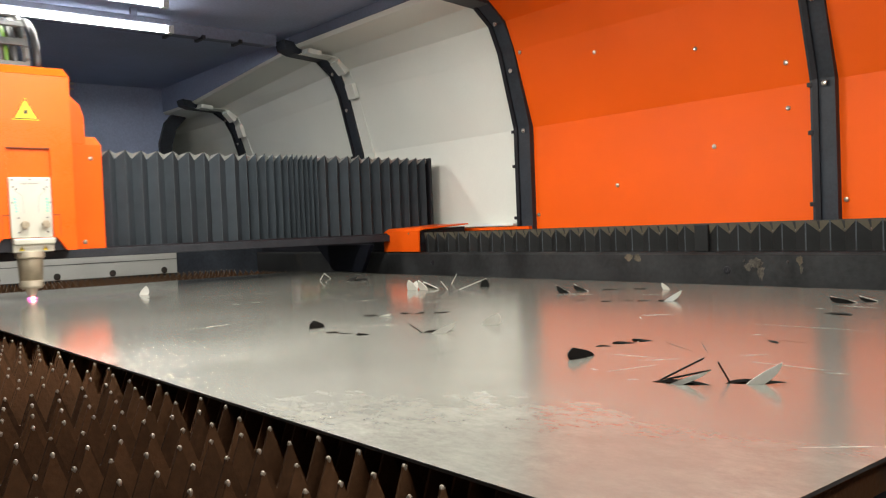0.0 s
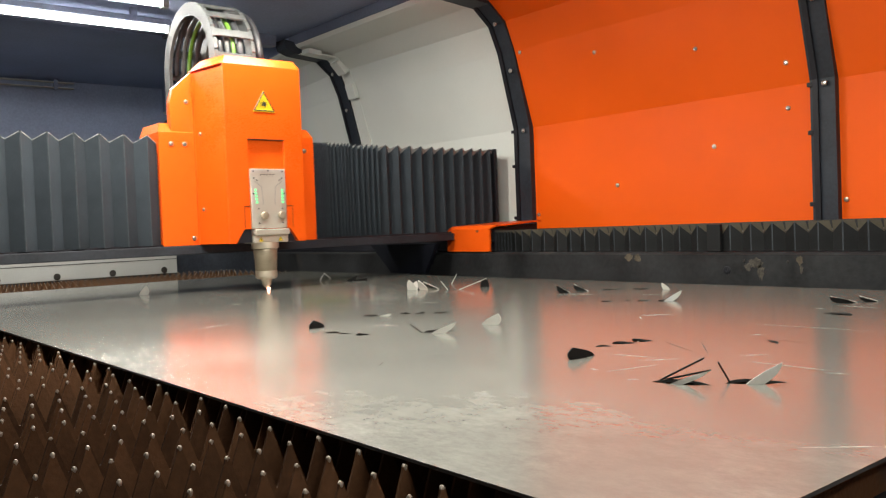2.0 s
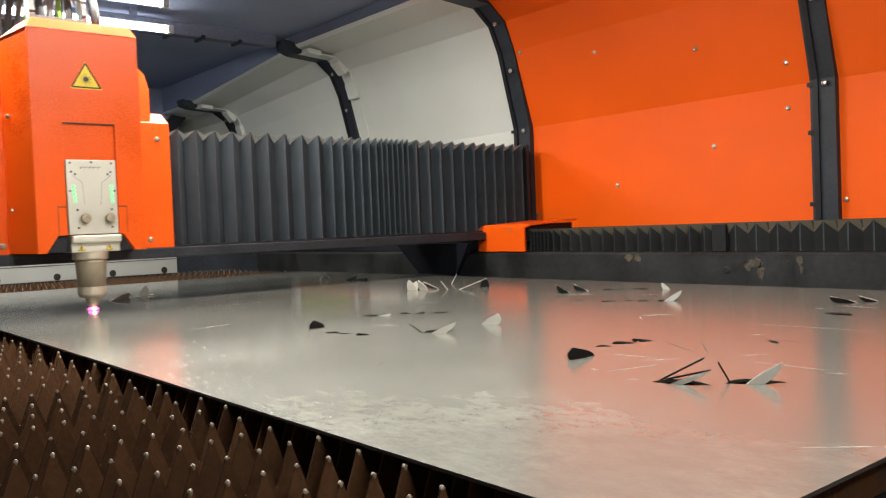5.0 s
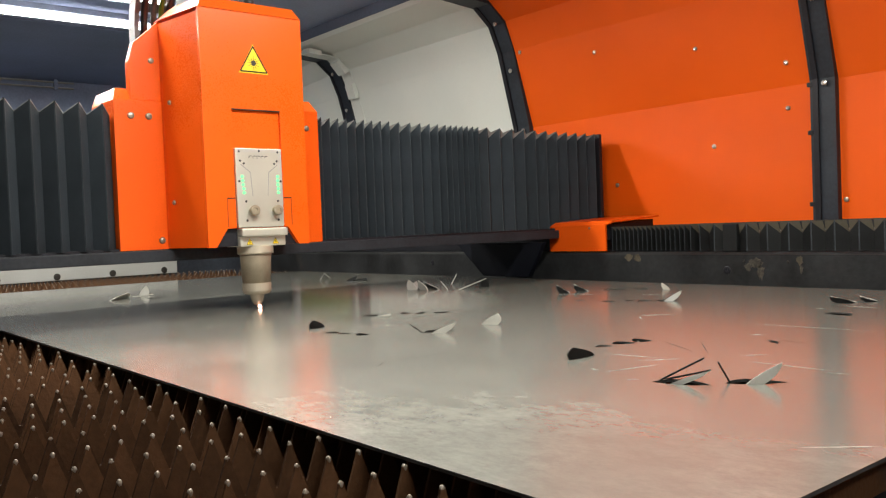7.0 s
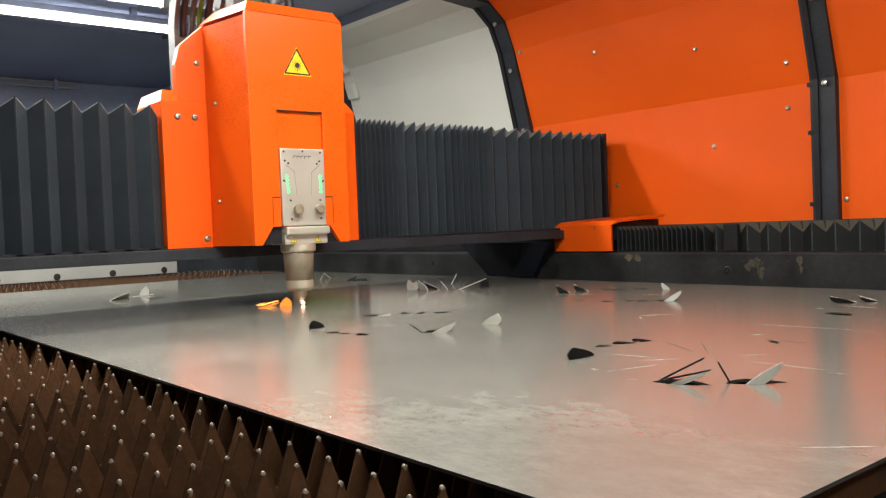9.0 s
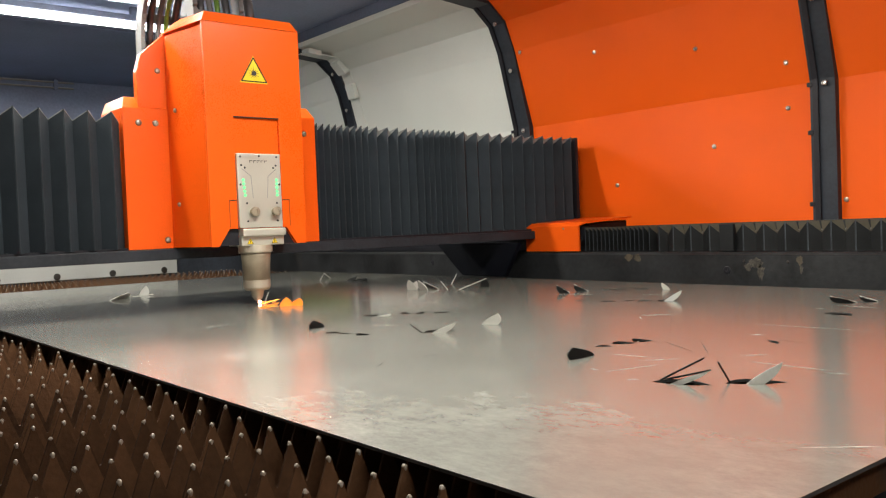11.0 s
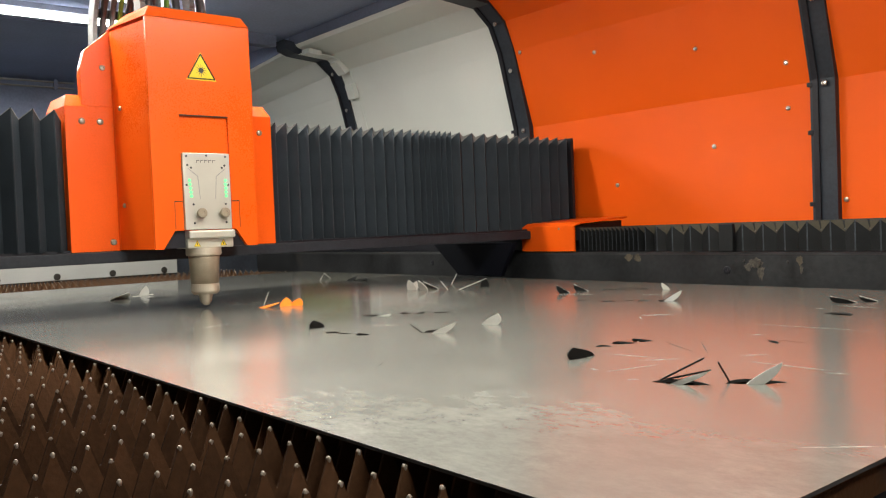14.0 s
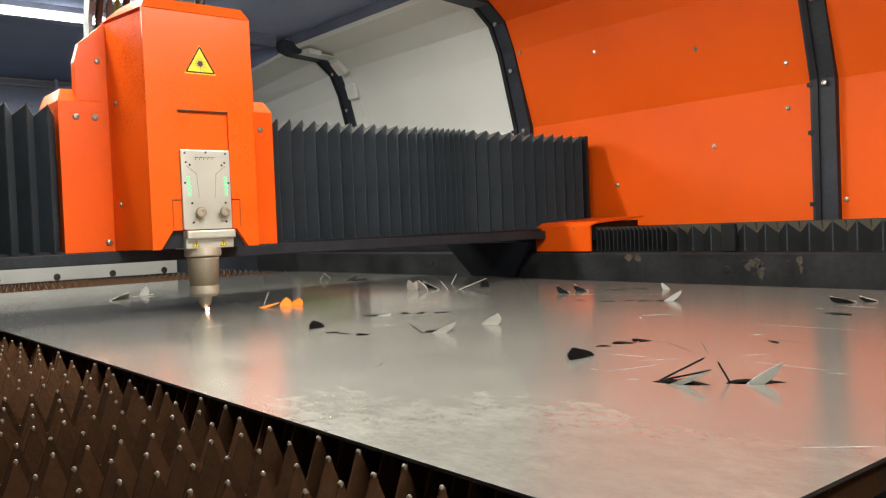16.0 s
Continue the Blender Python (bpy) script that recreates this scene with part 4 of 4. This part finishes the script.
standing = sliver((0, 0, tx - ax, ty - ay, tz))
tagged(standing, "thin steel sliver standing beside the fresh cut", "metal offcut", "tipped slivers")
far_orange = fin((0, 0, -0.018, -0.017, -0.009, -0.009, 0.027), ORANGELIT)
far_orange.name = "hot_offcut"
tagged(far_orange, "cut blade, its glow standing for spark light under the sheet", "metal offcut", "hot blades")


def spark_spray(count, spread, height, lean, label):
    """Curved glowing streaks that fan out from one point of the sheet."""
    bm = bmesh.new()
    for k in range(count):
        a = random.uniform(-0.5, 0.5) * spread
        h = height * random.uniform(0.35, 1.0)
        v = Vector((random.uniform(-0.3, 0.3) * spread * 0.05, -lean * random.uniform(0.4, 1.3) + a * 0.06, 1)) * h
        o = Vector((random.uniform(-0.012, 0.012), random.uniform(-0.02, 0.02), 0.001))
        t0, t1 = random.uniform(0, 0.5), random.uniform(0.55, 1.0)
        pts = []
        for i in range(7):
            u = t0 + (t1 - t0) * i / 6
            pts.append(o + v * u + Vector((0, -0.35 * lean * h * u * u, -0.25 * h * u * u)) + Vector((0, math.sin(9 * u + k) * 0.0015, 0)))
        w = random.uniform(0.0002, 0.0005)
        for p, q in zip(pts, pts[1:]):
            rod(p, q, w, 3, bm)
    ob = part("sparks", bm, SPARK)
    return tagged(ob, label, "sparks", kind="stuff")


burst = spark_spray(28, 6.0, 0.240, 0.50, "orange sparks flying up from a cut")
glint = spark_spray(16, 2.5, 0.012, 3.0, "short orange sparks skimming over the sheet")
skim = spark_spray(22, 2.5, 0.010, 13.0, "orange sparks skimming over the far sheet")

HEAD = [
    (0, 2.775, -0.648), (0.5, 2.772, -0.907), (1, 2.773, -1.168), (1.5, 2.603, -1.218), (2, 2.346, -1.219), (2.5, 2.147, -1.174),
    (3, 2.145, -0.931), (3.5, 2.147, -0.674), (4, 2.279, -0.585), (4.2, 2.375, -0.584), (6.3, 1.725, -0.966), (6.4, 1.745, -0.989),
    (6.5, 1.75, -0.972), (6.6, 1.745, -0.953), (6.7, 1.737, -0.931), (6.8, 1.763, -0.92), (6.9, 1.798, -0.906), (7, 1.798, -0.908),
    (7.1, 1.748, -0.923), (7.2, 1.729, -0.933), (7.3, 1.71, -0.932), (7.4, 1.718, -0.953), (7.5, 1.725, -0.963), (7.6, 1.744, -0.978),
    (7.7, 1.771, -1.004), (7.8, 1.781, -1.011), (7.9, 1.787, -1.013), (8, 1.812, -1.019), (8.1, 1.808, -1), (8.2, 1.787, -0.988),
    (8.3, 1.777, -0.981), (8.4, 1.804, -0.945), (8.5, 1.815, -0.919), (8.6, 1.8, -0.938), (8.7, 1.77, -0.981), (8.8, 1.751, -0.989),
    (8.9, 1.753, -0.998), (9, 1.775, -1.01), (9.1, 1.782, -1.01), (9.2, 1.841, -1.015), (11.3, 1.911, -0.963), (11.4, 1.883, -0.973),
    (11.5, 1.875, -0.961), (11.6, 1.834, -0.916), (11.7, 1.84, -0.918), (11.8, 1.869, -0.958), (11.9, 1.898, -0.988), (12, 1.894, -1.003),
    (12.1, 1.908, -0.983), (12.2, 1.912, -0.977), (12.3, 1.933, -0.952), (12.4, 1.947, -0.912), (12.5, 1.952, -0.913), (12.6, 1.948, -0.896),
    (12.7, 1.943, -0.876), (12.8, 1.926, -0.894), (12.9, 1.918, -0.909), (13, 1.919, -0.927), (13.1, 1.878, -0.914), (13.2, 1.854, -0.906),
    (13.3, 1.871, -0.914), (13.4, 1.916, -0.926), (13.5, 1.937, -0.94), (13.6, 1.946, -0.942), (13.7, 1.947, -0.912), (13.8, 1.947, -0.911),
    (13.9, 1.933, -0.854), (14, 1.932, -0.839), (14.1, 1.922, -0.834), (14.2, 1.913, -0.811), (14.3, 1.899, -0.811), (14.4, 1.91, -0.843),
    (14.5, 1.918, -0.864), (14.6, 1.903, -0.869), (14.7, 1.857, -0.887), (14.8, 1.854, -0.892), (14.9, 1.89, -0.88), (15, 1.928, -0.867),
    (15.1, 1.942, -0.865), (15.2, 1.934, -0.852), (15.5, 1.878, -0.789), (16, 1.861, -0.806)]


def pleat_widths(count, run):
    """How wide each pleat lies: the long bellows closes at the head first and keeps a tight group in its middle."""
    if count == 20:
        opened = (run - 20 * 0.016) / 0.044
        wide = [0.016 + 0.044 * min(1.0, max(0.0, (k - (20 - opened)) / 3 + 0.5)) for k in range(20)]
        return [w * run / sum(wide) for w in wide]
    if count != 32:
        return [run / count] * count
    free = run - 11 * 0.0518 - 6 * 0.0222
    mid = min(0.21, 0.58 * free)
    near = (free - mid) / 9
    return ([near * (0.90 + 0.20 * ((k * 5) % 9) / 8) for k in range(9)] + [mid / 6 * (1.2 - 0.08 * k) for k in range(6)]
            + [0.0222 * (1.0 + 0.15 * (k - 2.5) * (-1) ** k / 2.5) for k in range(6)] + [0.0518 * (1.08 - 0.016 * k) for k in range(11)])


def key_folds(folds, ends, half, count, axis, front):
    """Keys the halves of a bellows: each row gives time, start and end along the run; the pleats swing as it closes."""
    rows = {id(ob): [] for _, _, ob in folds}
    for t, a, c in ends:
        d = 1 if c > a else -1
        w = pleat_widths(count, abs(c - a))
        s = abs(c - a) / sum(w)
        at = a
        for k in range(count):
            p = min(w[k] * s, 1.98 * half)
            mid = at + d * w[k] * s / 2
            at += d * w[k] * s
            turn = math.degrees(math.acos(min(1.0, p / 2 / half)))
            for kk, sgn, ob in folds[2 * k:2 * k + 2]:
                if axis == "y":
                    rows[id(ob)].append((t, pose(front, mid, 0, 0, 0, -sgn * turn)))
                else:
                    rows[id(ob)].append((t, pose(mid, front, 0, 0, 0, -90 - sgn * turn)))
    for _, _, ob in folds:
        walk(ob, rows[id(ob)])


def motions():
    """All that moves: gantry, head, bellows, tipped pieces and sparks."""
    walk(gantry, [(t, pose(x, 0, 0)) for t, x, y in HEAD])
    walk(head, [(t, pose(x, y, 0)) for t, x, y in HEAD])
    # the pink glow draws back into the tip while the cut runs clean
    inside, lit = pose(0, 0, 0.0175), pose(0, 0, 0)
    walk(spot, [(0.0, lit), (1.2, lit), (1.35, inside), (3.3, inside), (3.5, lit), (5.0, lit), (5.2, inside), (13.3, inside), (13.38, lit), (13.42, lit), (13.5, inside), (14.4, inside), (14.5, lit), (14.6, inside), (16.0, inside)])
    front = pose(-0.0110, 0.0, 0.0004)
    walk(core, [(0.0, front), (7.1, front), (7.3, inside), (7.7, inside), (7.9, front), (12.25, front), (12.32, inside), (12.42, inside), (12.48, front), (13.75, front), (13.85, inside), (14.2, inside), (14.35, front), (15.2, front), (15.3, inside), (15.75, inside), (15.85, front), (16.0, front)])
    key_folds(RIGHT_FOLDS, [(t, y - 0.274, -2.348) for t, x, y in HEAD], HALF, 32, "y", 0.150)
    key_folds(LEFT_FOLDS, [(t, y + 0.2655, 0.16) for t, x, y in HEAD], LHALF, 16, "y", 0.137)
    bands = [(t, 1.40 + (x - 2.775) * 0.095, x) for t, x, y in HEAD]
    key_folds(RAIL_A, [(t, x - 0.062, b + 0.022) for t, b, x in bands], RHALF, 20, "x", -2.130)
    key_folds(RAIL_B, [(t, b - 0.022, -0.25) for t, b, x in bands], RHALF, 25, "x", -2.130)
    walk(band, [(t, pose(b, 0, 0)) for t, b, x in bands])
    # blades stay under the sheet until they are cut free, then rise out of it
    for (ob, ax, ay), when in zip(late, (8.0, 10.3, 8.8)):
        walk(ob, [(0.0, pose(ax, ay, -0.040)), (when - 0.3, pose(ax, ay, -0.040)), (when, pose(ax, ay, 0)), (16.0, pose(ax, ay, 0))])
    for ob in loose:
        walk(ob, [(0.0, pose(0, 0, -0.040)), (3.6, pose(0, 0, -0.040)), (3.8, pose(0, 0, 0)), (16.0, pose(0, 0, 0))])
    x, y = LATE["stick"][:2]
    walk(standing, [(0.0, pose(x, y, -0.045)), (10.2, pose(x, y, -0.045)), (10.5, pose(x, y, 0)), (16.0, pose(x, y, 0))])
    # this orange copy covers the dark blade while sparks light it
    walk(far_orange, [(0.0, pose(1.731, -1.553, -0.040)), (7.85, pose(1.731, -1.553, -0.040)), (8.0, pose(1.731, -1.553, 0.0)), (8.7, pose(1.731, -1.553, 0.0)), (8.9, pose(1.731, -1.553, -0.040)), (12.05, pose(1.731, -1.553, -0.040)), (12.15, pose(1.731, -1.553, 0.0)), (12.4, pose(1.731, -1.553, 0.0)), (12.45, pose(1.731, -1.553, -0.040)), (12.65, pose(1.731, -1.553, -0.040)), (12.7, pose(1.731, -1.553, 0.0)), (12.95, pose(1.731, -1.553, 0.0)), (13.05, pose(1.731, -1.553, -0.040)), (16.0, pose(1.731, -1.553, -0.040))])
    low = -0.20
    walk(burst, [(0.0, pose(1.850, -0.955, low)), (12.3, pose(1.850, -0.955, low)), (12.45, pose(1.850, -0.955, 0.0)), (12.55, pose(1.850, -0.955, 0.004)), (12.75, pose(1.850, -0.955, low)), (16.0, pose(1.850, -0.955, low))])
    walk(glint, [(0.0, pose(1.83, -0.93, low)), (8.6, pose(1.83, -0.93, low)), (8.9, pose(1.83, -0.93, 0.0)), (9.2, pose(1.84, -0.94, 0.0)), (11.3, pose(1.87, -0.955, 0.0)), (13.6, pose(1.88, -0.965, 0.0)), (14.0, pose(1.88, -0.965, low)), (16.0, pose(1.88, -0.965, low))])
    walk(skim, [(0.0, pose(1.240, -1.605, low, 0, 0, -57.5)), (11.7, pose(1.240, -1.605, low, 0, 0, -57.5)), (11.95, pose(1.240, -1.605, 0.0, 0, 0, -57.5)), (12.05, pose(1.240, -1.605, 0.0, 0, 0, -57.5)), (12.3, pose(1.240, -1.605, low, 0, 0, -57.5)), (16.0, pose(1.240, -1.605, low, 0, 0, -57.5))])


motions()
